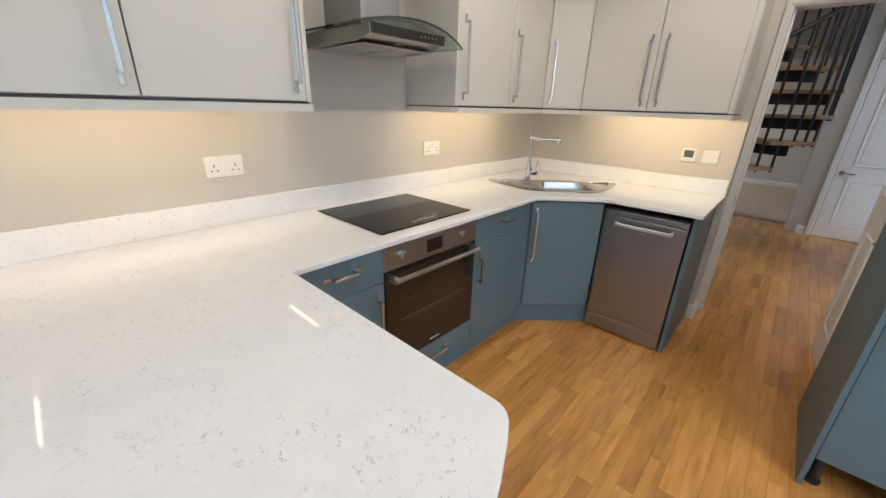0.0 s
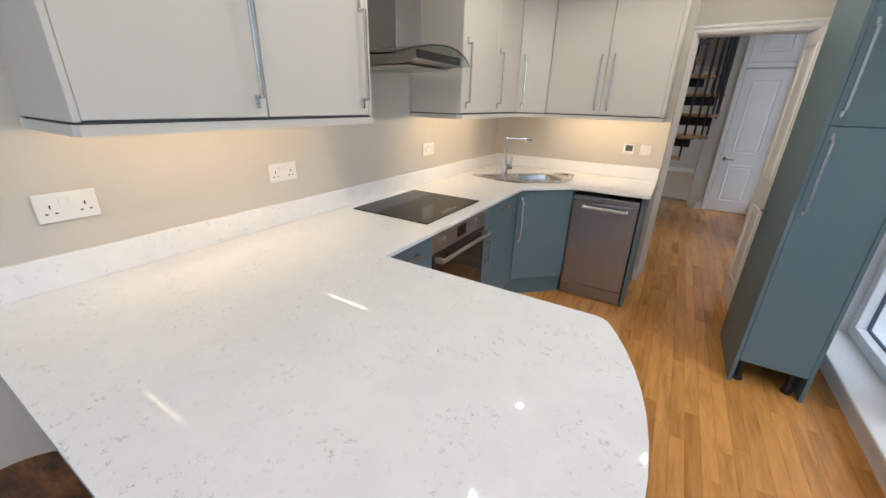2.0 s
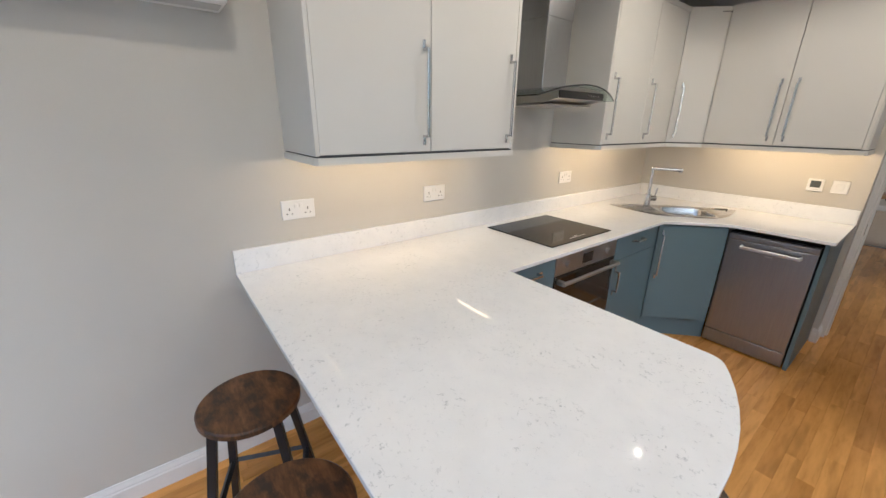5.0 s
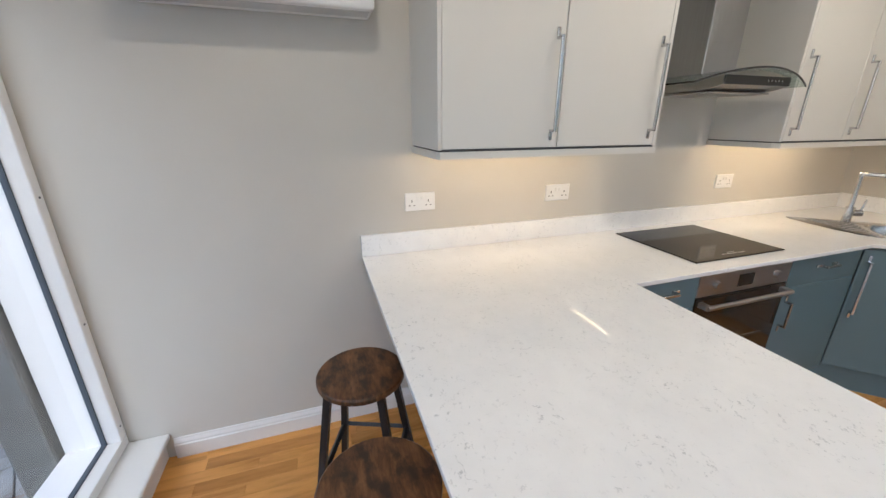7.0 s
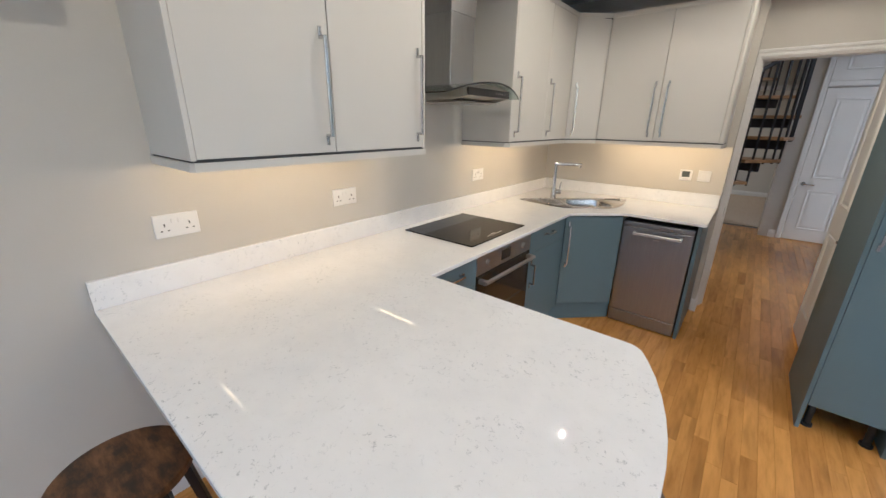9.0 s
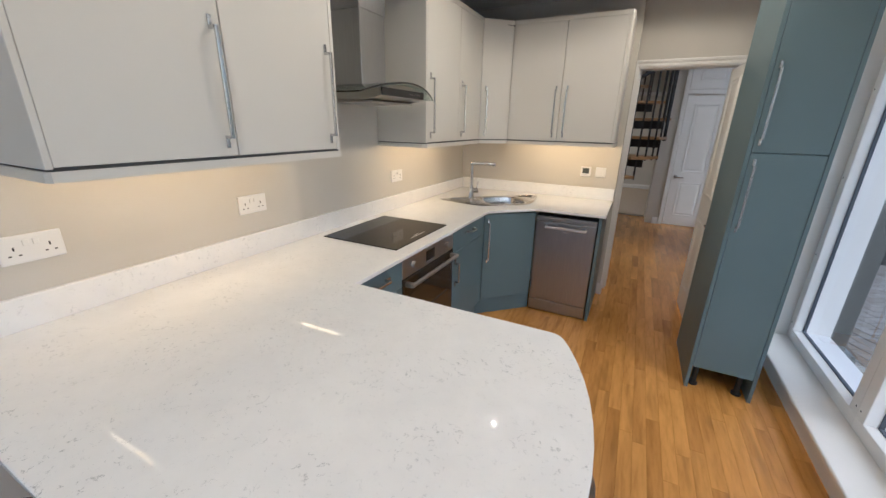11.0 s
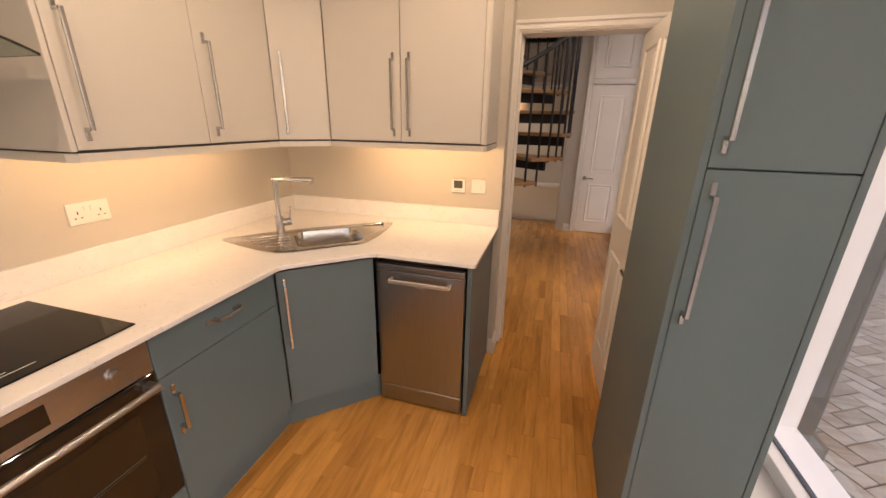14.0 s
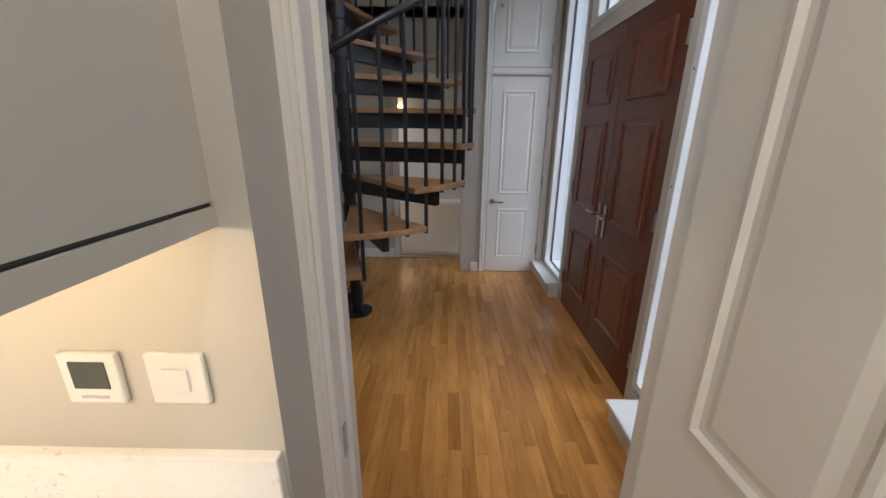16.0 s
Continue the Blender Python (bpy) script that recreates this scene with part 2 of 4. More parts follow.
def bx(bm, x0, x1, y0, y1, z0, z1, bev=0.0, seg=1):
    r = bmesh.ops.create_cube(bm, size=1.0)
    vs = r["verts"]
    for v in vs:
        v.co = Vector(((x0 + x1) / 2 + v.co.x * (x1 - x0), (y0 + y1) / 2 + v.co.y * (y1 - y0), (z0 + z1) / 2 + v.co.z * (z1 - z0)))
    if bev:
        es = list({e for v in vs for e in v.link_edges})
        bmesh.ops.bevel(bm, geom=es, offset=bev, segments=seg, affect="EDGES", profile=0.5)
    return bm


def B(x0, x1, y0, y1, z0, z1, bev=0.0, seg=1):
    return bx(bmesh.new(), x0, x1, y0, y1, z0, z1, bev, seg)


def rod(bm, a, b, r, n=12, r2=None):
    a, b = Vector(a), Vector(b)
    d = b - a
    m = Matrix.Translation((a + b) / 2) @ d.to_track_quat("Z", "Y").to_matrix().to_4x4()
    bmesh.ops.create_cone(bm, cap_ends=True, segments=n, radius1=r, radius2=r if r2 is None else r2, depth=d.length, matrix=m)
    return bm


def R(a, b, r, n=12, r2=None):
    return rod(bmesh.new(), a, b, r, n, r2)


def prism(pts, z0, z1, holes=(), bev=0.0):
    """A flat slab from an outline, with holes through it."""
    bm = bmesh.new()
    edges = []
    for loop in (pts, *holes):
        vs = [bm.verts.new((p[0], p[1], z1)) for p in loop]
        edges += [bm.edges.new((vs[i], vs[(i + 1) % len(vs)])) for i in range(len(vs))]
    bmesh.ops.triangle_fill(bm, use_beauty=True, use_dissolve=True, edges=edges)
    top = list(bm.faces)
    r = bmesh.ops.extrude_face_region(bm, geom=top)
    for v in r["geom"]:
        if isinstance(v, bmesh.types.BMVert):
            v.co.z = z0
    bmesh.ops.recalc_face_normals(bm, faces=bm.faces)
    if bev:
        es = [e for e in bm.edges if len(e.link_faces) == 2 and e.calc_face_angle(0) > 1.0 and abs(e.verts[0].co.z - e.verts[1].co.z) < 1e-5]
        bmesh.ops.bevel(bm, geom=es, offset=bev, segments=2, affect="EDGES", profile=0.5)
    return bm


def loft(bm, loops, cap=True, closed=True):
    rings = [[bm.verts.new(p) for p in lp] for lp in loops]
    k = len(rings[0])
    for a, b in zip(rings, rings[1:]):
        for i in range(k if closed else k - 1):
            bm.faces.new((a[i], a[(i + 1) % k], b[(i + 1) % k], b[i]))
    if cap:
        bm.faces.new(rings[-1])
    return bm


def bar_handle(parent, at, length, normal, vertical=True, material=None, name="handle"):
    """A slim bar on two cranked feet. at: its middle on the door face; normal: out of the door, in the plan."""
    nx, ny = normal
    bm = bmesh.new()
    h = length / 2
    bx(bm, -0.006, 0.006, 0.026, 0.036, -h + 0.03, h - 0.03, 0.0015)
    for s in (-1, 1):
        z = s * (h - 0.035)
        bx(bm, -0.006, 0.006, 0.0, 0.032, z - 0.005, z + 0.005, 0.001)
        bx(bm, -0.0065, 0.0065, 0.0, 0.007, min(z, s * h), max(z, s * h), 0.0015)
    a = math.atan2(-nx, ny)
    m = Matrix.Translation(at) @ Matrix.Rotation(a, 4, "Z")
    if not vertical:
        m = m @ Matrix.Rotation(radians(90), 4, "Y")
    bm.transform(m)
    return part(name, bm, material or M_CHROME, parent, "chrome bar handle")


# ---- structure ----
WX, NY, DY, EX, SY = -1.678, 3.02, 3.17, 1.08, -1.575
HX0, FARY = 0.455, 6.47


def setting(name, bm, material, label, category):
    return tagged(part(name, bm, material), label, category, kind="structure")


setting("wall_west", bx(B(WX - 0.15, WX, SY - 0.3, 3.29, 0, CEIL), WX - 0.15, WX, 3.29, 6.9, 0, 3.4), M_WALL, "beige painted plaster wall behind the worktop", "wall")
bm = B(WX, -0.205, NY, DY + 0.12, 0, CEIL)
bx(bm, -0.205, -0.19, DY, DY + 0.12, 0, CEIL)
bx(bm, 0.525, EX + 0.05, DY, DY + 0.12, 0, CEIL)
bx(bm, -0.19, 0.525, DY, DY + 0.12, 1.995, CEIL)
setting("wall_north", bm, M_WALL, "beige painted wall with doorway to hall", "wall")
bm = B(EX, EX + 0.15, 2.62, DY + 0.12, 0, CEIL)
bx(bm, 0.955, EX, 2.61, DY, 0, CEIL)
bx(bm, EX, EX + 0.15, SY - 0.3, 2.62, 0, 0.11)
bx(bm, EX, EX + 0.15, SY - 0.3, 2.62, 2.3, CEIL)
setting("wall_east", bm, M_CEIL, "white painted outer wall around the tall windows", "wall")
bm = B(WX, EX, SY - 0.25, SY, 0, 0.11)
bx(bm, WX, EX, SY - 0.25, SY, 2.3, CEIL)
setting("wall_south", bm, M_WALL, "painted outer wall below and above glazing", "wall")
setting("ceiling_kitchen", B(WX - 0.15, EX + 0.25, SY - 0.3, DY + 0.12, CEIL, CEIL + 0.1), M_CEIL, "white painted kitchen ceiling", "ceiling")
setting("ceiling_hall", B(WX - 0.15, EX + 0.35, DY + 0.12, 7.2, 3.4, 3.5), M_CEIL, "white painted hall ceiling", "ceiling")
setting("wall_hall_lintel", B(WX - 0.15, EX + 0.25, DY, DY + 0.12, CEIL + 0.1, 3.4), M_WALL, "painted wall above the kitchen doorway", "wall")

# hall walls
bm = B(WX, -0.53, 6.93, 7.05, 0, 3.4)
bx(bm, -0.53, 0.2, 6.93, 7.05, 2.02, 3.4)
bx(bm, 0.2, 0.31, FARY, 7.05, 0, 3.4)
setting("wall_hall_back", bm, M_WALL, "grey-beige hall wall with opening to carpeted room", "wall")
bm = B(0.31, 0.43, FARY, FARY + 0.12, 0, 3.4)
bx(bm, 1.045, 1.35, FARY, FARY + 0.12, 0, 3.4)
bx(bm, 0.43, 1.045, FARY, FARY + 0.12, 3.0, 3.4)
setting("wall_cupboard", bm, M_WALL, "painted wall around the hall cupboard doors", "wall")
bm = B(1.09, 1.19, 3.29, 3.62, 0, 3.4)
bx(bm, 1.09, 1.19, 4.336, 4.39, 0, 3.4)
bx(bm, 1.09, 1.19, 5.70, 5.76, 0, 3.4)
bx(bm, 1.09, 1.19, 3.62, 4.336, 0, 0.10)
bx(bm, 1.09, 1.19, 5.76, 6.47, 0, 0.10)
bx(bm, 1.09, 1.19, 3.62, 6.47, 3.1, 3.4)
bx(bm, 1.09, 1.19, 4.39, 5.70, 2.13, 2.22)
bx(bm, 1.09, 1.19, 6.36, 6.47, 0.1, 3.1)
setting("wall_hall_east", bm, M_WALL, "cream painted wall around the entrance doors", "wall")

# carpeted room beyond
setting("carpet", B(-3.0, 1.35, 7.0, 10.6, -0.05, 0.006), M_CARPET, "beige carpet in the room beyond", "floor")
bm = B(-3.0, 1.35, 10.5, 10.62, 0, 2.6)
bx(bm, -3.1, -3.0, 6.93, 10.62, 0, 2.6)
bx(bm, 1.25, 1.35, 7.05, 10.5, 0, 2.6)
setting("wall_far_room", bm, M_WALL, "pale painted walls of the carpeted room", "wall")
setting("ceiling_far_room", B(-3.1, 1.35, 6.93, 10.62, 2.6, 2.7), M_CEIL, "white ceiling of the carpeted room", "ceiling")
setting("trim_threshold", B(-0.53, 0.2, 6.90, 6.95, 0, 0.009, 0.003), M_CHROME, "metal threshold strip at the carpet", "threshold")


def skirting(name, a, b, out, h=0.105):
    """A moulded board from a to b against a wall; out: the direction away from the wall."""
    a, b, o = Vector((*a, 0)), Vector((*b, 0)), Vector((*out, 0))
    prof = [(0, 0), (0.018, 0), (0.018, h - 0.035), (0.014, h - 0.03), (0.014, h - 0.022), (0.008, h - 0.008), (0.006, h), (0, h)]
    bm = bmesh.new()
    loops = [[p + o * u + Vector((0, 0, w)) for u, w in prof] for p in (a, b)]
    r0 = [bm.verts.new(p) for p in loops[0]]
    r1 = [bm.verts.new(p) for p in loops[1]]
    for i in range(len(prof)):
        j = (i + 1) % len(prof)
        bm.faces.new((r0[i], r0[j], r1[j], r1[i]))
    bm.faces.new(r0)
    bm.faces.new(r1)
    setting(name, bm, M_WHITE, "white moulded skirting board", "skirting")


skirting("baseboard_west", (WX, -1.40), (WX, 0.45), (1, 0))
skirting("baseboard_nib", (-0.23, NY), (-0.206, NY), (0, -1))
skirting("baseboard_return", (-0.205, NY - 0.018), (-0.205, 3.144), (1, 0))
skirting("baseboard_hall_back", (WX, 6.93), (-0.60, 6.93), (0, -1))
skirting("baseboard_cupboard", (0.305, FARY), (0.385, FARY), (0, -1))
skirting("baseboard_far_room", (-3.0, 10.5), (1.25, 10.5), (0, -1))
skirting("baseboard_hall_west", (WX, 3.3), (WX, 6.9), (1, 0))

# doorway lining and architraves
bm = B(-0.19, -0.17, DY - 0.005, DY + 0.125, 0, 1.995, 0.002)
bx(bm, 0.505, 0.525, DY - 0.005, DY + 0.125, 0, 1.995, 0.002)
bx(bm, -0.17, 0.505, DY - 0.005, DY + 0.125, 1.975, 1.995, 0.002)
bx(bm, -0.17, -0.158, DY + 0.05, DY + 0.09, 0, 1.975)
setting("door_lining", bm, M_WHITE, "white painted door lining", "door frame")


def architrave(name, x0, x1, z1, y, s, w=0.07):
    """Moulded frame round an opening; s: side on which it stands (-1 towards smaller y)."""
    bm = bmesh.new()
    for d0, d1, t in ((0.0, w, 0.014), (0.008, w * 0.45, 0.019), (w * 0.62, w - 0.004, 0.024)):
        ya, yb = sorted((y, y + s * t))
        bx(bm, x0 - d1, x0 - d0, ya, yb, 0, z1 + d1, 0.003)
        bx(bm, x1 + d0, x1 + d1, ya, yb, 0, z1 + d1, 0.003)
        bx(bm, x0 - d0, x1 + d0, ya, yb, z1 + d0, z1 + d1, 0.003)
    setting(name, bm, M_WHITE, "white moulded architrave around the doorway", "door frame")


architrave("trim_doorway", -0.182, 0.517, 1.982, DY - 0.001, -1, 0.06)
architrave("trim_doorway_hall", -0.182, 0.517, 1.982, DY + 0.121, 1, 0.078)
architrave("trim_far_opening", -0.53, 0.2, 2.02, 6.929, -1, 0.06)
architrave("trim_cupboard", 0.455, 1.02, 2.99, FARY - 0.001, -1, 0.06)
setting("trim_latch_plate", B(-0.1705, -0.168, DY + 0.02, DY + 0.045, 0.805, 0.885, 0.001), M_CHROME, "small steel latch plate", "latch plate")


# ---- glazing ----
def window(name, x0, x1, y0, y1, z0, z1, axis, depth, label):
    """One fixed light: frame, gasket, pane. axis: 'x' if the pane lies in a plane of constant x; depth: sign outwards."""
    w = thing(name, ((x0 + x1) / 2, (y0 + y1) / 2, z0), 0, label, "window", kind="structure")
    f, g = (0.07 if axis == "x" and z1 < 3 else 0.045), 0.006

    def put(bm, a0, a1, d0, d1, zz0, zz1, bev):
        d0, d1 = sorted((d0 * depth, d1 * depth))
        if axis == "x":
            bx(bm, x0 + d0, x0 + d1, a0, a1, zz0, zz1, bev)
        else:
            bx(bm, a0, a1, y0 + d0, y0 + d1, zz0, zz1, bev)
        return bm
    a0, a1 = (y0, y1) if axis == "x" else (x0, x1)
    for k, (b0, b1, c0, c1) in enumerate(((a0, a1, z0, z0 + f), (a0, a1, z1 - f, z1), (a0, a0 + f, z0 + f, z1 - f), (a1 - f, a1, z0 + f, z1 - f))):
        part("window_frame", put(bmesh.new(), b0, b1, -0.012, 0.045, c0, c1, 0.003), M_FRAME, w)
        # deep outer frame behind the gasket
        part("outer_frame", put(bmesh.new(), b0, b1, 0.058, 0.19, c0, c1, 0.002), M_FRAME, w)
    i0, i1, j0, j1 = a0 + f, a1 - f, z0 + f, z1 - f
    for b0, b1, c0, c1 in ((i0 - .004, i1 + .004, j0 - .004, j0 + g), (i0 - .004, i1 + .004, j1 - g, j1 + .004), (i0 - .004, i0 + g, j0 + g, j1 - g), (i1 - g, i1 + .004, j0 + g, j1 - g)):
        part("gasket", put(bmesh.new(), b0, b1, 0.04, 0.062, c0, c1, 0.0), M_GASKET, w, "dark grey rubber gasket")
    p = part("pane", put(bmesh.new(), i0, i1, 0.049, 0.055, j0, j1, 0.0), M_GLASS, w)
    p.visible_shadow = False
    n = max(2, int((z1 - z0) / 0.5))
    for k in range(n):
        zz = z0 + 0.11 + k * 0.5
        for a in (a0 + 0.022, a1 - 0.022):
            bm = bmesh.new()
            put(bm, a - 0.005, a + 0.005, -0.0135, -0.010, zz - 0.005, zz + 0.005, 0.002)
            part("screw_cap", bm, M_GASKET, w)
    return w


EL = "tall fixed window in white painted timber frame"
ys = [2.61, 1.64, 0.62, -0.42, -1.5]
for k in range(4):
    window(f"window_{k + 1}", EX, EX, ys[k + 1], ys[k], 0.14, 2.3, "x", 1, EL)
xs = [WX + 0.004, -0.30, EX - 0.02]
for k in range(2):
    window(f"window_{k + 5}", xs[k], xs[k + 1], SY, SY, 0.14, 2.3, "y", -1, EL)
window("window_7", 1.10, 1.10, 3.62, 4.335, 0.14, 3.1, "x", 1, "narrow sidelight beside the entrance doors")
window("window_8", 1.10, 1.10, 5.755, 6.36, 0.14, 3.1, "x", 1, "narrow sidelight beside the entrance doors")
window("window_9", 1.13, 1.13, 4.39, 5.70, 2.24, 3.1, "x", 1, "transom window above the entrance doors")


def sill(name, x0, x1, y0, y1, label="white painted low window sill"):
    setting(name, bx(B(x0, x1, y0, y1, 0.11, 0.138, 0.008, 2), x0 + 0.03, x1, y0 + 0.03 if y1 - y0 < 0.3 and x1 - x0 > 1 else y0, y1, 0.0, 0.112), M_WHITE, label, "window sill")


sill("sill_east", 0.878, EX, -1.38, 2.608)
bm = B(WX, EX, SY, SY + 0.165, 0.11, 0.138, 0.008, 2)
bx(bm, WX, EX, SY, SY + 0.135, 0.0, 0.112)
setting("sill_south", bm, M_WHITE, "white painted low window sill", "window sill")
sill("sill_hall", 0.9, 1.09, 3.62, 4.22)
sill("sill_hall_far", 0.97, 1.12, 5.80, 6.46)

# weathered posts outside, and ground
for k, (x0, x1, y0, y1) in enumerate(((1.27, 1.40, 2.62, 2.76), (1.28, 1.42, -1.78, -1.6), (-1.9, -1.6, -1.92, -1.78))):
    setting(f"outer_post_{k + 1}", B(x0, x1, y0, y1, -0.06, 2.6, 0.012, 2), M_DARKPOST, "weathered dark grey outer post", "post")
setting("outer_post_foot", B(1.25, 1.47, 2.6, 2.8, -0.06, 0.09, 0.03, 3), M_DARKPOST, "weathered dark grey foot of the outer post", "post")
setting("ground", B(-400, 400, -400, 400, -0.2, -0.062), M_JOINT, "dark earth and sand around the paving", "ground")
setting("lawn", B(1.6, 60, 9.2, 60, -0.07, 0.12, 0.02), M_GRASS, "mown green lawn behind a low wall", "lawn")
low = thing("garden_wall", (8, 9.0, -0.06), 0, "low stone retaining wall along the lawn", "wall", kind="structure")
for i in range(40):
    for j in range(2):
        x = 1.6 + i * 0.42 + (0.2 if j else 0)
        part("stone", B(x, x + 0.41, 8.95 + 0.01 * ((i * 7 + j) % 3), 9.22, -0.06 + j * 0.1, 0.035 + j * 0.1, 0.012), M_STONE, low)
far = thing("garden_building", (10, 26, 0), 0, "pale stone building beyond the lawn", "building", kind="structure")
part("wall", B(-6, 40, 26, 32, 0, 6), M_STONE, far)
part("roof", B(-7, 41, 25.5, 32.5, 6, 6.6, 0.2), M_PLANTER, far)
for i in range(8):
    part("window", B(-3 + i * 5, -1.6 + i * 5, 25.93, 26.02, 1.2, 3.2, 0.02), M_BLACKGLASS, far)

# ---- worktop ----
arc = []
Rr, cx = 0.924, -0.06 - 0.924
SE = -0.48
a1, a2 = math.asin(0.497 / Rr), math.asin(SE / Rr)
for i in range(15):
    a = a1 + (a2 - a1) * i / 14
    arc.append((cx + Rr * math.cos(a), 0.0 + Rr * math.sin(a)))


def rounded(p0, p, p1, r, n=5):
    p0, p, p1 = Vector(p0), Vector(p), Vector(p1)
    a, b = p + (p0 - p).normalized() * r, p + (p1 - p).normalized() * r
    return [tuple((1 - t) ** 2 * a + 2 * t * (1 - t) * p + t * t * b) for t in [i / n for i in range(n + 1)]]


A0 = Vector((-1.545, 2.255))
U = Vector((0.744, 0.668))
N = Vector((0.668, -0.744))


def sk(u, n_):
    p = A0 + U * u + N * n_
    return (p.x, p.y)


SINK = [sk(u, n_) for u, n_ in ((0, 0), (0.03, -0.02), (0.2, -0.045), (0.465, -0.06), (0.73, -0.045), (0.9, -0.02), (0.93, 0.0), (0.92, 0.03), (0.85, 0.14), (0.76, 0.26), (0.68, 0.335), (0.62, 0.355), (0.31, 0.355), (0.25, 0.335), (0.17, 0.26), (0.08, 0.14), (0.01, 0.03))]
top = [(WX, SE)] + rounded((WX, SE), (arc[-1][0], SE), arc[-2], 0.04)[:1] + arc[-2:0:-1] + rounded(arc[1], arc[0], (-1.018, 0.497), 0.035) \
    + [(-1.018, 0.497), (-1.018, 2.035)] + [(-0.995, 2.07), (-0.735, 2.305), (-0.70, 2.327)] + rounded((-0.7, 2.327), (-0.21, 2.327), (-0.21, 3.0), 0.02) + [(-0.21, NY), (WX, NY)]
inner_hole = [tuple(Vector(p) + (Vector(sk(0.465, 0.15)) - Vector(p)).normalized() * 0.012) for p in SINK]
wt = thing("worktop", (-1.2, 1.0, 0.88), 0, "white speckled quartz worktop with bowed peninsula end", "worktop")
part("slab", prism(top, 0.88, 0.90, [inner_hole], 0.003), M_QUARTZ, wt)
part("upstand", B(WX, WX + 0.02, SE, NY, 0.9005, 1.003, 0.002), M_QUARTZ, wt)
part("upstand", B(WX + 0.0205, -0.21, NY - 0.02, NY, 0.9005, 1.003, 0.002), M_QUARTZ, wt)

# ---- base units ----
FX = -1.045
KZ, DZ = 0.148, 0.868


def base_unit(name, y0, y1, label, drawer=True, handle_y=None, low=KZ, high=DZ):
    u = thing(name, (WX + 0.3, (y0 + y1) / 2, 0), 0, label, "cabinet", "fitted base units")
    part("carcass", B(WX + 0.03, FX - 0.022, y0 + 0.001, y1 - 0.001, KZ, 0.879), M_BLUE, u)
    g = 0.002
    if drawer:
        d = part("drawer_front", B(FX - 0.02, FX, y0 + g, y1 - g, 0.722, high, 0.0015), M_BLUE, u)
        bar_handle(d, (FX, (y0 + y1) / 2, 0.815), 0.16, (1, 0), False)
        high = 0.718
    d = part("door", B(FX - 0.02, FX, y0 + g, y1 - g, low, high, 0.0015), M_BLUE, u)
    if handle_y is not None:
        bar_handle(d, (FX, handle_y, 0.58), 0.20, (1, 0))
    return u


base_unit("base_cabinet", 0.50, 0.882, "blue-grey base cabinet with drawer over door", True, 0.845)
base_unit("base_cabinet", 1.478, 2.03, "blue-grey base cabinet with drawer over door", True, 1.515)
u = thing("peninsula_panel", (-0.6, 0.45, 0), 0, "blue-grey panel closing the peninsula base", "cabinet", "fitted base units")
part("panel", B(WX + 0.03, FX - 0.022, 0.44, 0.497, 0.0, 0.879), M_BLUE, u)

ov = thing("oven", (-1.35, 1.18, 0.28), 0, "built-in electric oven with steel controls and dark glass door", "oven")
part("body", B(WX + 0.05, FX - 0.02, 0.884, 1.476, 0.285, 0.875), M_BLACKP, ov)
cp = part("control_panel", B(FX - 0.018, FX + 0.002, 0.884, 1.476, 0.762, 0.866, 0.002), M_STEELH, ov, "brushed steel control panel")
part("display", B(FX + 0.0015, FX + 0.004, 1.125, 1.225, 0.785, 0.845, 0.001), M_BLACKGLASS, cp)
for y in (0.985, 1.375):
    part("knob", R((FX, y, 0.815), (FX + 0.02, y, 0.815), 0.019, 20, 0.017), M_STEELH, cp, "round steel knob", smooth=True)
od = part("oven_door", B(FX - 0.018, FX + 0.003, 0.886, 1.474, 0.287, 0.757, 0.002), M_BLACKGLASS, ov, "black glass drop-down door")
part("door_window", B(FX + 0.0025, FX + 0.0045, 0.955, 1.405, 0.345, 0.66, 0.001), M_OVENWIN, od, "smoked inner window")
part("rack", bx(B(FX + 0.0045, FX + 0.0052, 0.97, 1.39, 0.507, 0.511), FX + 0.0045, FX + 0.0052, 0.97, 1.39, 0.499, 0.5005), M_SCREEN, od)
part("badge", B(FX + 0.003, FX + 0.0045, 1.15, 1.215, 0.313, 0.319), M_GREY, od)
hb = R((FX + 0.045, 0.905, 0.728), (FX + 0.045, 1.455, 0.728), 0.011, 16)
part("handle", hb, M_STEELH, od, "round steel bar handle", smooth=True)
for y in (0.915, 1.445):
    part("handle_bracket", B(FX, FX + 0.045, y - 0.014, y + 0.014, 0.716, 0.74, 0.003), M_STEELH, od)
dr = thing("base_cabinet", (-1.3, 1.18, KZ), 0, "shallow blue-grey drawer cabinet under the oven", "cabinet", "fitted base units")
part("carcass", B(WX + 0.05, FX - 0.022, 0.884, 1.476, KZ, 0.282), M_BLUE, dr)
d = part("drawer_front", B(FX - 0.02, FX, 0.884, 1.476, KZ, 0.281, 0.0015), M_BLUE, dr)
bar_handle(d, (FX, 1.18, 0.225), 0.2, (1, 0), False)

# corner unit on the diagonal
P0, P1 = Vector((FX, 2.033)), Vector((-0.722, 2.345))
dv = (P1 - P0).normalized()
ang = math.degrees(math.atan2(dv.y, dv.x))
Ld = (P1 - P0).length
cu = thing("corner_cabinet", (P0.x, P0.y, 0), ang, "blue-grey diagonal corner cabinet under the sink", "cabinet", "fitted base units")
part("carcass", B(0.002, Ld - 0.002, 0.022, 0.08, 0.15, 0.872), M_BLUE, cu, local=True)
cd = part("door", B(0.004, Ld - 0.004, 0.0, 0.02, 0.165, DZ, 0.0015), M_BLUE, cu, local=True)
hp = P0 + dv * 0.035
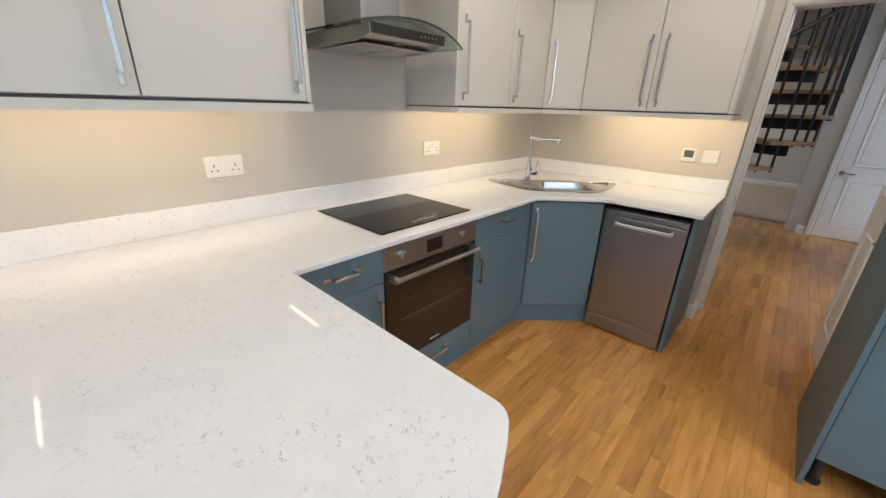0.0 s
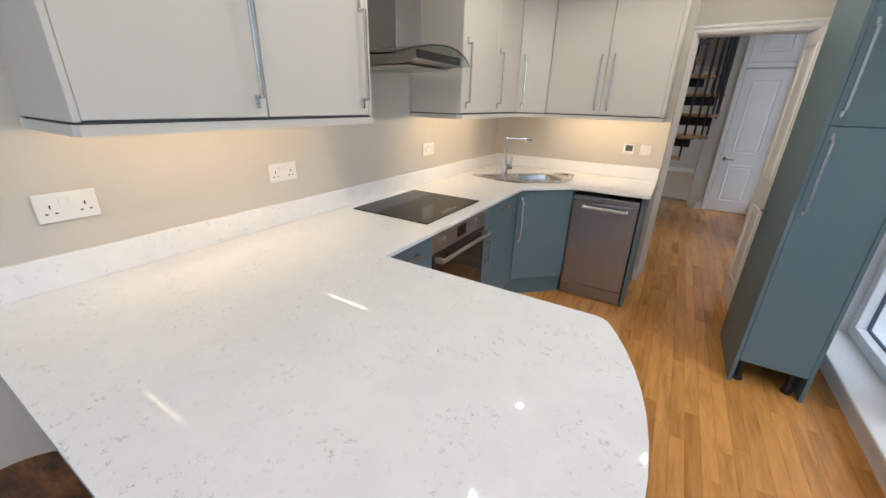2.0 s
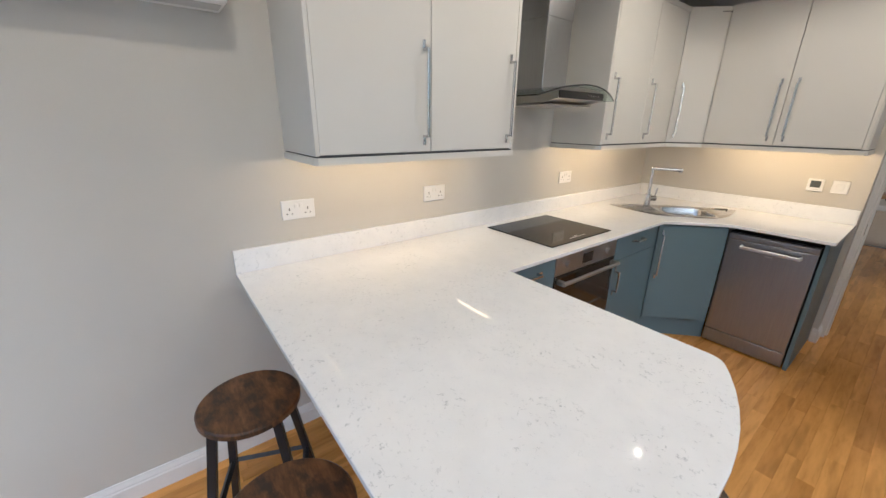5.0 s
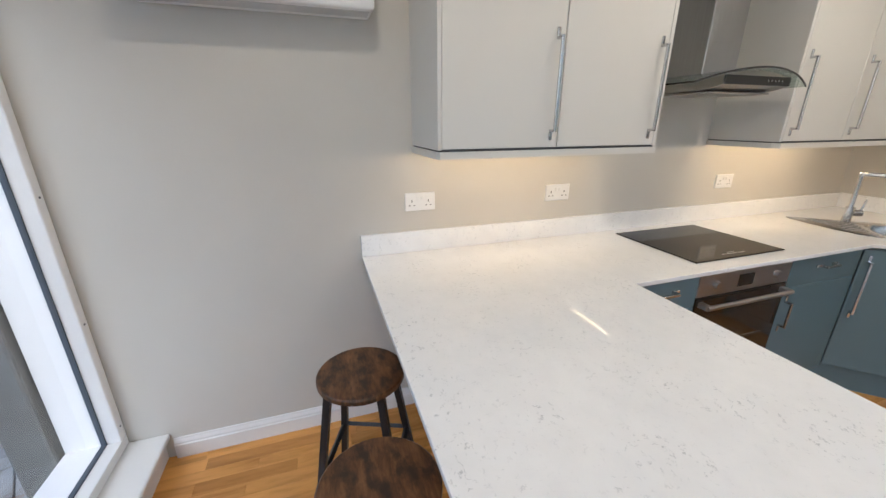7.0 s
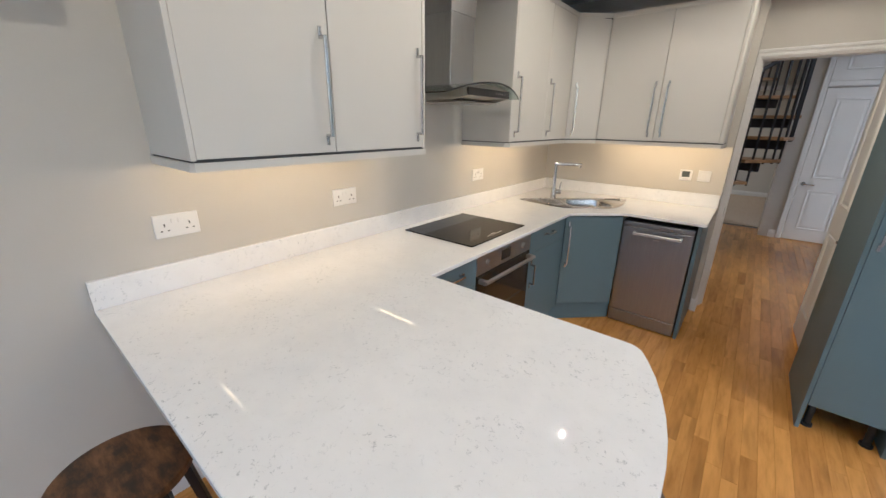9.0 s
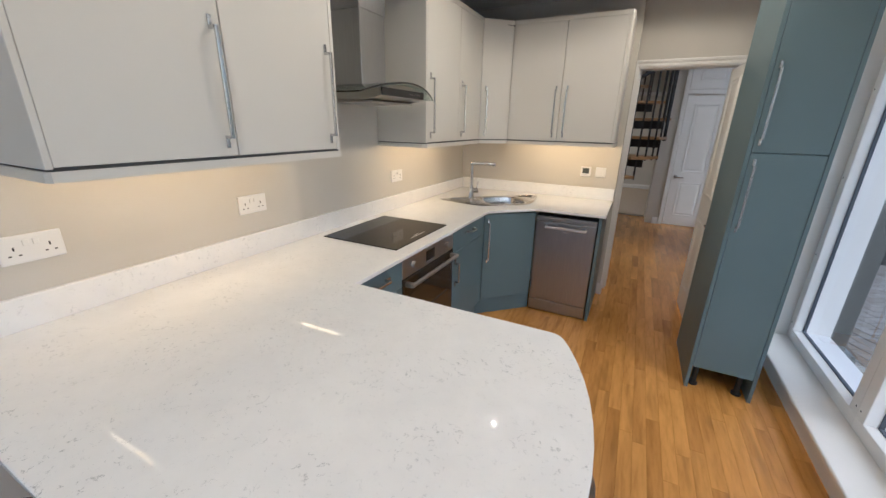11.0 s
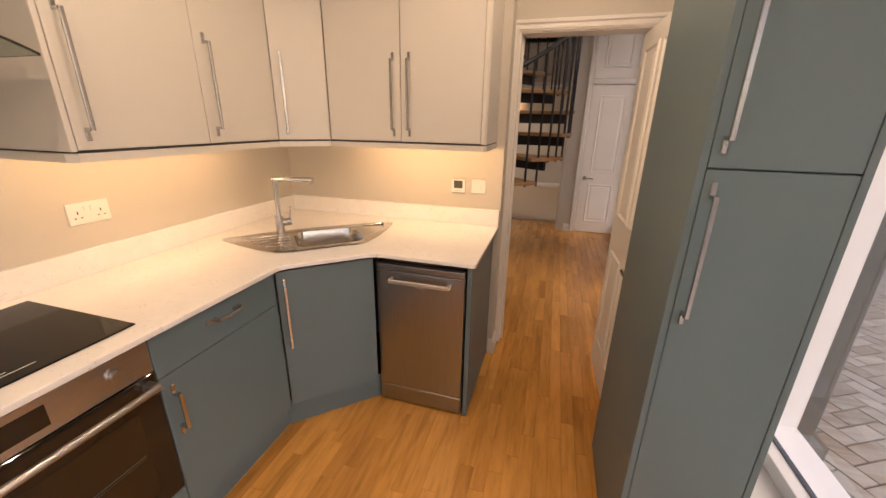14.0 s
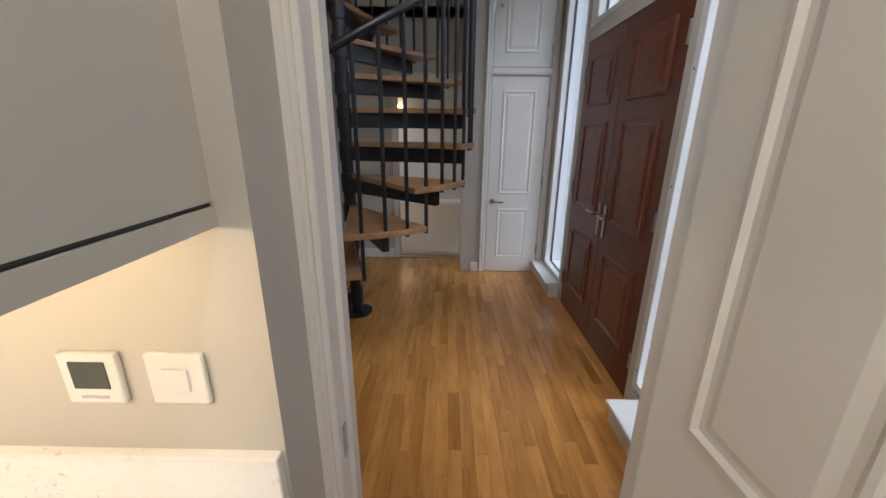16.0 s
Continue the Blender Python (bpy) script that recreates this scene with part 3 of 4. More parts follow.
bar_handle(cd, (hp.x, hp.y, 0.655), 0.36, (dv.y, -dv.x))
part("plinth", B(-0.03, Ld + 0.03, 0.058, 0.073, 0.0, 0.144), M_BLUE, cu, local=True)
pl = thing("plinth_run", (FX - 0.05, 1.2, 0), 0, "blue-grey recessed plinth along the base units", "plinth", "fitted base units")
part("board", B(FX - 0.07, FX - 0.055, 0.50, 2.06, 0, 0.144, 0.001), M_BLUE, pl)

dw = thing("dishwasher", (-0.49, 2.7, 0), 0, "slim freestanding stainless steel dishwasher", "dishwasher")
part("body", B(-0.728, -0.268, 2.405, 2.95, 0.02, 0.84), M_BLACKP, dw)
dd = part("door", B(-0.728, -0.268, 2.375, 2.404, 0.115, 0.797, 0.004, 2), M_STEEL, dw, "brushed steel door")
part("control_strip", B(-0.728, -0.268, 2.373, 2.404, 0.8005, 0.834, 0.004, 2), M_STEEL, dw, "brushed steel control strip along the top")
part("kick_plate", B(-0.728, -0.268, 2.378, 2.404, 0.012, 0.108, 0.003), M_STEEL, dw)
hd = B(-0.645, -0.335, 2.332, 2.346, 0.748, 0.768, 0.003)
part("handle", hd, M_SATIN, dd, "flat steel bar handle")
for x in (-0.640, -0.340):
    part("handle_bracket", B(x - 0.007, x + 0.007, 2.34, 2.376, 0.748, 0.768, 0.002), M_SATIN, dd)
part("badge", B(-0.51, -0.47, 2.3735, 2.3755, 0.72, 0.726), M_GREY, dd)
for x in (-0.69, -0.29):
    for y in (2.43, 2.92):
        part("foot", R((x, y, 0), (x, y, 0.022), 0.018), M_BLACKP, dw)
ep = thing("end_panel", (-0.246, 2.7, 0), 0, "blue-grey end panel beside the dishwasher", "panel", "fitted base units")
part("panel", B(-0.258, -0.236, 2.385, NY - 0.02, 0, 0.879, 0.001), M_BLUE, ep)

hobt = thing("hob", (-1.34, 1.2, 0.9), 0, "black glass induction hob set on the worktop", "hob")
part("glass_plate", B(-1.592, -1.10, 0.915, 1.497, 0.9005, 0.906, 0.002), M_HOB, hobt)
part("touch_marks", bx(B(-1.145, -1.141, 1.13, 1.28, 0.906, 0.9063), -1.16, -1.156, 1.18, 1.23, 0.906, 0.9063), M_GREY, hobt)

# ---- sink and tap ----
sn = thing("corner_sink", (*sk(0.465, 0.15), 0.9), 0, "stainless steel corner sink with ribbed drainer", "sink")


def bowl_loop(s, z):
    pts = []
    u0, u1, n0, n1, r = 0.345, 0.685, 0.015, 0.30, 0.06
    for cu_, cn_, st in ((u1 - r, n1 - r, 0), (u0 + r, n1 - r, 90), (u0 + r, n0 + r, 180), (u1 - r, n0 + r, 270)):
        for k in range(6):
            a = radians(st + k * 18)
            pts.append((cu_ + r * math.cos(a), cn_ + r * math.sin(a)))
    mu, mn = (u0 + u1) / 2, (n0 + n1) / 2
    return [(*sk(mu + (p - mu) * s, mn + (q - mn) * s), z) for p, q in pts]


rim = prism(SINK, 0.9015, 0.9055, [[p[:2] for p in bowl_loop(1.0, 0)]], 0.0015)
part("rim", rim, M_SINK, sn, smooth=True)
bowl = loft(bmesh.new(), [bowl_loop(1.0, 0.9055), bowl_loop(0.975, 0.896), bowl_loop(0.95, 0.80), bowl_loop(0.9, 0.762), bowl_loop(0.78, 0.752)])
part("bowl", bowl, M_SINK, sn, smooth=True)
part("drain", R((*sk(0.515, 0.15), 0.752), (*sk(0.515, 0.15), 0.756), 0.04, 24), M_CHROME, sn, smooth=True)
for k in range(5):
    n_ = 0.03 + 0.05 * k
    u0 = 0.07 + 0.028 * k
    a, b = sk(u0 + 0.02, n_), sk(0.315, n_)
    part("drainer_rib", R((*a, 0.9055), (*b, 0.9055), 0.0045, 8), M_SINK, sn, smooth=True)
part("soap_ledge", R((*sk(0.74, 0.005), 0.9055), (*sk(0.87, 0.005), 0.9055), 0.008, 10), M_SINK, sn, smooth=True)
part("overflow_cap", R((*sk(0.31, 0.30), 0.9045), (*sk(0.31, 0.30), 0.908), 0.022, 20), M_CHROME, sn, smooth=True)
tp = thing("mixer_tap", (-1.335, 2.45, 0.9055), 0, "chrome single-lever mixer tap with square spout", "tap")
bxp = (-1.335, 2.45)
part("base", R((*bxp, 0.904), (*bxp, 1.0), 0.023, 24), M_CHROME, tp, smooth=True)
part("riser", R((*bxp, 1.0), (*bxp, 1.205), 0.0125, 20), M_CHROME, tp, smooth=True)
sd = Vector((0.9, 0.35, 0)).normalized()
e0 = Vector((*bxp, 1.2))
sp = bmesh.new()
rod(sp, e0 - sd * 0.012, e0 + sd * 0.2, 0.012, 16)
rod(sp, e0 + sd * 0.187 + Vector((0, 0, 0.0)), e0 + sd * 0.187 - Vector((0, 0, 0.022)), 0.011, 16)
part("spout", sp, M_CHROME, tp, smooth=True)
lv = Vector((0.55, 0.75, 0)).normalized()
b0 = Vector((*bxp, 0.965))
part("valve", R(b0, b0 + lv * 0.06, 0.02, 20), M_CHROME, tp, smooth=True)
part("lever", R(b0 + lv * 0.05, b0 + lv * 0.065 + Vector((0, 0, 0.085)), 0.006, 12, 0.0045), M_CHROME, tp, smooth=True)

# ---- wall units ----
UZ0, UZ1 = 1.40, 2.27
UF, UN = -1.302, 2.665


def wall_unit(name, label):
    return thing(name, (WX + 0.18, 0, UZ0), 0, label, "cabinet", "fitted wall units")


def pelmet(parent, bm):
    part("light_pelmet", bm, M_CREAM, parent)


ul = wall_unit("wall_cabinet", "cream wall cabinet with two doors beside the hood")
part("carcass", B(WX, UF - 0.022, -0.20, 0.768, UZ0, UZ1), M_CREAM, ul)
part("side_panel", B(WX, UF, -0.222, -0.207, UZ0, UZ1, 0.0015), M_CREAM, ul)
part("side_panel", B(WX, UF, 0.758, 0.776, UZ0, UZ1, 0.001), M_CREAM, ul)
pelmet(ul, prism([(WX, -0.225), (UF - 0.012, -0.225), (UF + 0.003, -0.215), (UF + 0.003, 0.779), (WX, 0.779), (WX, 0.755), (UF - 0.02, 0.755), (UF - 0.02, -0.19), (WX, -0.19)], 1.368, 1.394))
# dark strip draws the shade between pelmet and cabinet
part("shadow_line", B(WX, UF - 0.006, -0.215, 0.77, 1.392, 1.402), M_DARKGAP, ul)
for y0, y1, hy in ((-0.206, 0.27, 0.237), (0.274, 0.756, 0.722)):
    d = part("door", B(UF - 0.02, UF, y0, y1, UZ0 + 0.004, UZ1, 0.0015), M_CREAM, ul)
    bar_handle(d, (UF, hy, 1.625), 0.39, (1, 0))
ur = wall_unit("wall_cabinet", "cream wall cabinet with two doors between hood and corner")
part("carcass", B(WX, UF - 0.022, 1.595, 2.47, UZ0, UZ1), M_CREAM, ur)
part("side_panel", B(WX, UF, 1.578, 1.594, UZ0, UZ1, 0.0015), M_CREAM, ur)
for y0, y1, hy in ((1.597, 2.066, 1.632), (2.07, 2.484, 2.11)):
    d = part("door", B(UF - 0.02, UF, y0, y1, UZ0 + 0.004, UZ1, 0.0015), M_CREAM, ur)
    bar_handle(d, (UF, hy, 1.625), 0.39, (1, 0))
uc = wall_unit("wall_cabinet", "cream diagonal corner wall cabinet")
q0, q1 = Vector((UF, 2.484)), Vector((-1.111, UN))
qd = (q1 - q0).normalized()
qn = Vector((qd.y, -qd.x))
part("carcass", prism([(WX, 2.488), (UF - 0.03, 2.488), (-1.113, UN + 0.03), (-1.113, NY), (WX, NY)], UZ0, UZ1), M_CREAM, uc)
d = part("door", prism([tuple(q0 + qd * 0.003), tuple(q1 - qd * 0.003), tuple(q1 - qd * 0.003 - qn * 0.02), tuple(q0 + qd * 0.003 - qn * 0.02)], UZ0 + 0.004, UZ1), M_CREAM, uc)
hp = q0 + qd * 0.045
bar_handle(d, (hp.x, hp.y, 1.625), 0.39, (qn.x, qn.y))
un = wall_unit("wall_cabinet", "cream wall cabinet with two doors beside the doorway")
part("carcass", B(-1.108, -0.279, UN + 0.022, NY, UZ0, UZ1), M_CREAM, un)
part("side_panel", prism([(-0.278, UN), (-0.262, UN), (-0.252, UN + 0.012), (-0.252, NY), (-0.278, NY)], UZ0, UZ1), M_CREAM, un)
for x0, x1, hx in ((-1.108, -0.697, -0.735), (-0.693, -0.28, -0.65)):
    d = part("door", B(x0, x1, UN, UN + 0.02, UZ0 + 0.004, UZ1, 0.0015), M_CREAM, un)
    bar_handle(d, (hx, UN, 1.625), 0.39, (0, -1))
run = [(WX, 1.574), (UF - 0.03, 1.574), (UF + 0.003, 1.59), (UF + 0.003, 2.487), (-1.110, UN - 0.003), (-0.262, UN - 0.003), (-0.249, UN + 0.012), (-0.249, NY)]
inn = [(-0.273, NY), (-0.273, UN + 0.02), (-1.107, UN + 0.02), (UF - 0.02, 2.497), (UF - 0.02, 1.597), (WX, 1.597)]
pe = wall_unit("light_pelmet_run", "cream light pelmet under the corner wall cabinets")
pe["category"] = "pelmet"
part("board", prism(run + inn, 1.368, 1.394), M_CREAM, pe)
# shade above the pelmet, put in as a dark sheet
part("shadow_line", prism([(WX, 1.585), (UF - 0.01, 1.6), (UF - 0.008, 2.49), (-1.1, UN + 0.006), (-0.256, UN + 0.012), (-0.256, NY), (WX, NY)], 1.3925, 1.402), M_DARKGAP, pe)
co = wall_unit("cornice_run", "cream cornice on top of the corner wall cabinets")
co["category"] = "cornice"
part("board", prism([(x, y) for x, y in run] + inn, UZ1, UZ1 + 0.03), M_CREAM, co)
# the same dark sheet draws shade under the cornice
part("shadow_line", prism([(WX, 1.585), (UF - 0.01, 1.6), (UF - 0.008, 2.49), (-1.1, UN + 0.006), (-0.256, UN + 0.012), (-0.256, NY), (WX, NY)], UZ1 - 0.004, UZ1 + 0.002), M_DARKGAP, co)
cl = wall_unit("cornice_left", "cream cornice on top of the wall cabinet")
cl["category"] = "cornice"
part("board", B(WX, UF + 0.003, -0.225, 0.779, UZ1, UZ1 + 0.03), M_CREAM, cl)


def led(x0, x1, y0, y1):
    s = thing("led_strip", ((x0 + x1) / 2, (y0 + y1) / 2, 1.378), 0, "slim warm white light strip under wall cabinet", "light", "under-cabinet lights")
    part("housing", B(x0 - 0.004, x1 + 0.004, y0 - 0.004, y1 + 0.004, 1.381, 1.3925), M_PLASTIC, s)
    part("diffuser", B(x0, x1, y0, y1, 1.3785, 1.381), M_LED, s)


led(-1.645, -1.375, 0.735, 0.75)
led(-1.645, -1.375, -0.175, -0.16)
led(-1.645, -1.375, 1.61, 1.625)
led(-0.3, -0.285, UN + 0.05, NY - 0.04)

# ---- hood ----
HC = 1.19
hd_ = thing("cooker_hood", (WX + 0.2, HC, 1.6), 0, "steel chimney cooker hood with curved glass visor", "cooker hood")
part("chimney", B(WX, -1.40, HC - 0.105, HC + 0.105, 1.69, CEIL, 0.003), M_STEEL, hd_, "brushed steel chimney")
part("chimney_sleeve", B(WX, -1.396, HC - 0.109, HC + 0.109, 2.05, CEIL - 0.002, 0.003), M_STEEL, hd_)
bm = bmesh.new()
prof = []
for i in range(25):
    t = -1 + i / 12
    prof.append((HC + 0.342 * t, 1.715 - 0.06 * t * t, -1.232 + 0.055 * (1 - t * t)))
lo = [[(WX, y, z), (x, y, z), (x, y, z - 0.006), (WX, y, z - 0.006)] for y, z, x in prof]
loft(bm, lo, True)
bm.faces.new([v for v in list(bm.verts)[:4]])
eb = bmesh.new()
loft(eb, [[(x, y, z + 0.0005), (x + 0.003, y, z + 0.0005), (x + 0.003, y, z - 0.0065), (x, y, z - 0.0065)] for y, z, x in prof], True)
eb.faces.new(list(eb.verts)[:4])
part("visor_edge", eb, M_BLACKP, hd_, "dark polished glass edge")
gl = part("glass_visor", bm, M_HOODG, hd_, "curved clear glass visor", smooth=True)
bm = bmesh.new()
lo = []
for i in range(13):
    t = -1 + i / 6
    y = HC + 0.205 * t
    zt = 1.704 - 0.058 * (0.65 * t) ** 2
    lo.append([(WX, y, zt), (-1.222, y, zt), (-1.215, y, 1.645), (-1.30, y, 1.626), (WX, y, 1.622)])
loft(bm, lo, True)
bm.faces.new(list(bm.verts)[:5])
body = part("body", bm, M_STEELH, hd_, smooth=True)
part("front_panel", B(-1.221, -1.211, HC - 0.198, HC + 0.198, 1.646, 1.682, 0.002), M_BLACKP, hd_, "dark control strip")
for k in range(5):
    part("button", R((-1.214, HC + 0.05 + k * 0.022, 1.664), (-1.207, HC + 0.05 + k * 0.022, 1.664), 0.004, 10), M_CHROME, hd_)
part("grease_filter", bx(B(-1.60, -1.28, HC - 0.19, HC - 0.005, 1.616, 1.6225, 0.002), -1.60, -1.28, HC + 0.005, HC + 0.19, 1.616, 1.6225, 0.002), M_STEELH, hd_)

# ---- tall unit ----
TX0, TX1, TY0, TY1, TZ = 0.404, 0.737, 1.825, 2.39, 2.27
tu = thing("tall_cabinet", ((TX0 + TX1) / 2, 2.1, 0), 0, "tall narrow blue-grey larder cabinet without plinth", "cabinet")
part("side_panel", B(TX0, TX0 + 0.018, TY0, TY1, 0, TZ, 0.001), M_BLUE, tu)
part("side_panel", B(TX1 - 0.018, TX1, TY0, TY1, 0, TZ, 0.001), M_BLUE, tu)
part("carcass", B(TX0 + 0.0185, TX1 - 0.0185, TY0 + 0.022, TY1, 0.15, TZ), M_BLUE, tu)
for z0, z1, hz in ((0.15, 1.408, 1.19), (1.412, TZ, 1.635)):
    d = part("door", B(TX0 + 0.02, TX1 - 0.02, TY0, TY0 + 0.02, z0, z1, 0.0015), M_BLUE, tu)
    bar_handle(d, (TX0 + 0.043, TY0, hz), 0.38, (0, -1))
for x in (TX0 + 0.05, TX1 - 0.06):
    for y in (TY0 + 0.06, TY1 - 0.06):
        f = R((x, y, 0.0), (x, y, 0.15), 0.016, 14)
        rod(f, (x, y, 0.0), (x, y, 0.014), 0.026, 14)
        part("leg", f, M_BLACKP, tu, "black plastic adjustable leg", smooth=True)


# ---- panelled doors ----
def panel_door(parent, w, h, t, panels, material, local=True):
    """A slab lying in x 0..w, y 0..t, with raised mouldings round each panel on both faces."""
    part("leaf", B(0, w, 0, t, 0, h, 0.002), material, parent, local=local)
    for x0, x1, z0, z1 in panels:
        for y, s in ((0.0, -1), (t, 1)):
            bm = bmesh.new()
            k = [(0.0, 0.0), (0.005, 0.007), (0.013, 0.008), (0.022, 0.001), (0.034, 0.001), (0.05, 0.006)]
            lp = [[(x0 + i, y + s * o, z0 + i), (x1 - i, y + s * o, z0 + i), (x1 - i, y + s * o, z1 - i), (x0 + i, y + s * o, z1 - i)] for i, o in k]
            loft(bm, lp, True)
            part("panel", bm, material, parent, local=local)


def lever(parent, x, z, y, s, d, material=None):
    """A lever on a rose: y the face, s outward, d the way the lever points."""
    part("rose", R((x, y, z), (x, y + s * 0.009, z), 0.026, 20), material or M_CHROME, parent, local=True, smooth=True)
    bm = R((x, y, z), (x, y + s * 0.05, z), 0.009, 14)
    rod(bm, (x - d * 0.008, y + s * 0.05, z), (x + d * 0.11, y + s * 0.047, z - 0.004), 0.009, 14)
    part("lever", bm, material or M_CHROME, parent, "chrome lever handle", local=True, smooth=True)


kd = thing("door_1", (0.455, 3.172, 0.008), -87.6, "white moulded panel door standing open into the kitchen", "door", kind="structure")
DW = 0.755
pn = [(0.1, 0.345, 1.0, 1.86), (0.41, 0.655, 1.0, 1.86), (0.1, 0.345, 0.2, 0.80), (0.41, 0.655, 0.2, 0.80)]
panel_door(kd, DW, 1.94, 0.036, pn, M_WHITE)
lever(kd, DW - 0.055, 0.855, 0.0, -1, -1)
part("latch", B(DW - 0.001, DW + 0.004, 0.008, 0.028, 0.81, 0.89), M_CHROME, kd, local=True)
for z in (0.2, 0.95, 1.72):
    part("hinge", R((0.0, 0.042, z), (0.0, 0.042, z + 0.09), 0.007, 10), M_CHROME, kd, local=True, smooth=True)

fd = thing("door_2", (0.462, FARY - 0.012, 0.008), 0, "white two-panel hall cupboard door, closed", "door", kind="structure")
panel_door(fd, 0.55, 1.985, 0.04, [(0.11, 0.43, 0.86, 1.86), (0.11, 0.43, 0.16, 0.70)], M_WHITE)
lever(fd, 0.05, 0.78, 0.0, -1, 1)
for z in (0.22, 0.95, 1.7):
    part("hinge", R((0.552, -0.006, z), (0.552, -0.006, z + 0.09), 0.007, 10), M_CHROME, fd, local=True, smooth=True)
ft = thing("door_3", (0.462, FARY - 0.012, 2.075), 0, "white single-panel cupboard door above the hall door", "door", kind="structure")
panel_door(ft, 0.55, 0.90, 0.04, [(0.11, 0.43, 0.12, 0.78)], M_WHITE)
part("knob", R((0.06, 0, 0.5), (0.06, -0.03, 0.5), 0.014, 16), M_CHROME, ft, local=True, smooth=True)
for z in (0.12, 0.7):
    part("hinge", R((0.552, -0.006, z), (0.552, -0.006, z + 0.08), 0.007, 10), M_CHROME, ft, local=True, smooth=True)
bm = B(0.455, 1.02, FARY - 0.026, FARY + 0.1, 2.0, 2.068, 0.004)
bx(bm, 0.455, 1.02, FARY - 0.034, FARY, 2.014, 2.03, 0.003)
setting("trim_cupboard_rail", bm, M_WHITE, "white moulded rail between the cupboard doors", "door frame")

# entrance doors
for k, (y, sgn) in enumerate(((4.395, 1), (5.695, -1))):
    wd = thing(f"door_{k + 4}", (1.115, y, 0.008), 90 if sgn > 0 else -90, "mahogany panelled entrance door, closed, with steel lever", "door", kind="structure")
    w = 0.648
    t = 0.045
    part("leaf", B(0, w, -t / 2, t / 2, 0, 2.115, 0.003), M_MAHOG, wd, local=True)
    s = 1 if sgn > 0 else -1
    for z0, z1 in ((0.22, 0.72), (0.92, 1.55), (1.66, 2.0)):
        bm = bmesh.new()
        x0, x1, y0 = 0.11, w - 0.11, s * t / 2
        kk = [(0.0, 0.0), (0.008, 0.012), (0.02, 0.011), (0.032, 0.001), (0.05, 0.001), (0.075, 0.008)]
        loft(bm, [[(x0 + i, y0 + s * o, z0 + i), (x1 - i, y0 + s * o, z0 + i), (x1 - i, y0 + s * o, z1 - i), (x0 + i, y0 + s * o, z1 - i)] for i, o in kk], True)
        part("panel", bm, M_MAHOG, wd, local=True)
    part("back_plate", B(w - 0.062, w - 0.03, min(s * t / 2, s * (t / 2 + 0.006)), max(s * t / 2, s * (t / 2 + 0.006)), 0.80, 1.02, 0.002), M_STEELH, wd, local=True)
    bm = R((w - 0.046, s * t / 2, 0.95), (w - 0.046, s * (t / 2 + 0.05), 0.95), 0.009, 14)
    rod(bm, (w - 0.04, s * (t / 2 + 0.05), 0.95), (w - 0.16, s * (t / 2 + 0.05), 0.95), 0.009, 14)
    part("lever", bm, M_STEELH, wd, "brushed steel lever handle", local=True, smooth=True)
    for z in (0.2, 1.0, 1.85):
        part("hinge", R((-0.001, s * (t / 2 + 0.006), z), (-0.001, s * (t / 2 + 0.006), z + 0.1), 0.008, 10), M_STEELH, wd, local=True, smooth=True)

# ---- spiral stair ----
PC = Vector((-0.72, 5.45))
RS, RISE, STEP = 0.96, 0.235, 25.0
st = thing("spiral_stair", (PC.x, PC.y, 0), 0, "black steel spiral stair with oak treads", "staircase")
part("pole", R((0, 0, 0), (0, 0, 3.38), 0.045, 24), M_BLACK, st, local=True, smooth=True)
part("base_plate", R((0, 0, 0), (0, 0, 0.012), 0.13, 28), M_BLACK, st, local=True, smooth=True)
rail = []
for k in range(1, 14):
    z = RISE * k
    th1 = -48 + (k - 4) * STEP
    th0 = th1 - STEP - 5
    pts = [(0.05 * math.cos(radians(th0)), 0.05 * math.sin(radians(th0)))]
    for i in range(7):
        a = radians(th0 + (th1 - th0) * i / 6)
        pts.append((RS * math.cos(a), RS * math.sin(a)))
    pts.append((0.05 * math.cos(radians(th1)), 0.05 * math.sin(radians(th1))))
    part("tread", prism(pts, z - 0.035, z, (), 0.004), M_TREAD, st, "oak stair tread", local=True)
    am = radians((th0 + th1) / 2)
    bm = B(0.03, RS - 0.07, -0.022, 0.022, z - 0.14, z - 0.036, 0.002)
    bm.transform(Matrix.Rotation(am, 4, "Z"))
    part("bracket", bm, M_BLACK, st, local=True)
    part("collar", R((0, 0, z - 0.14), (0, 0, z), 0.055, 20), M_BLACK, st, local=True, smooth=True)
    for j in range(3):
        a = th0 + 6 + j * STEP / 3
        ar = radians(a)
        zt = (a + 48 + 4 * STEP) / STEP * RISE + 1.2
        p = ((RS - 0.025) * math.cos(ar), (RS - 0.025) * math.sin(ar))
        zb = z - 0.05 if j else z - RISE - 0.05
        part("baluster", R((*p, max(0, zb)), (*p, min(zt, 3.39)), 0.0115, 10), M_BLACK, st, local=True, smooth=True)
        rail.append((*p, zt))
rail = [Vector(p) for p in rail if p[2] < 3.38]
rings = []
for k, p in enumerate(rail):
    d = (rail[min(k + 1, len(rail) - 1)] - rail[max(k - 1, 0)]).normalized()
    side = d.cross(Vector((0, 0, 1))).normalized()
    up = side.cross(d)
    rings.append([p + side * 0.021 * math.cos(q * math.pi / 6) + up * 0.021 * math.sin(q * math.pi / 6) for q in range(12)])
bm = loft(bmesh.new(), rings, True)
bm.faces.new(list(bm.verts)[:12])
part("handrail", bm, M_BLACK, st, local=True, smooth=True)

# ---- stools ----
SH = 0.61


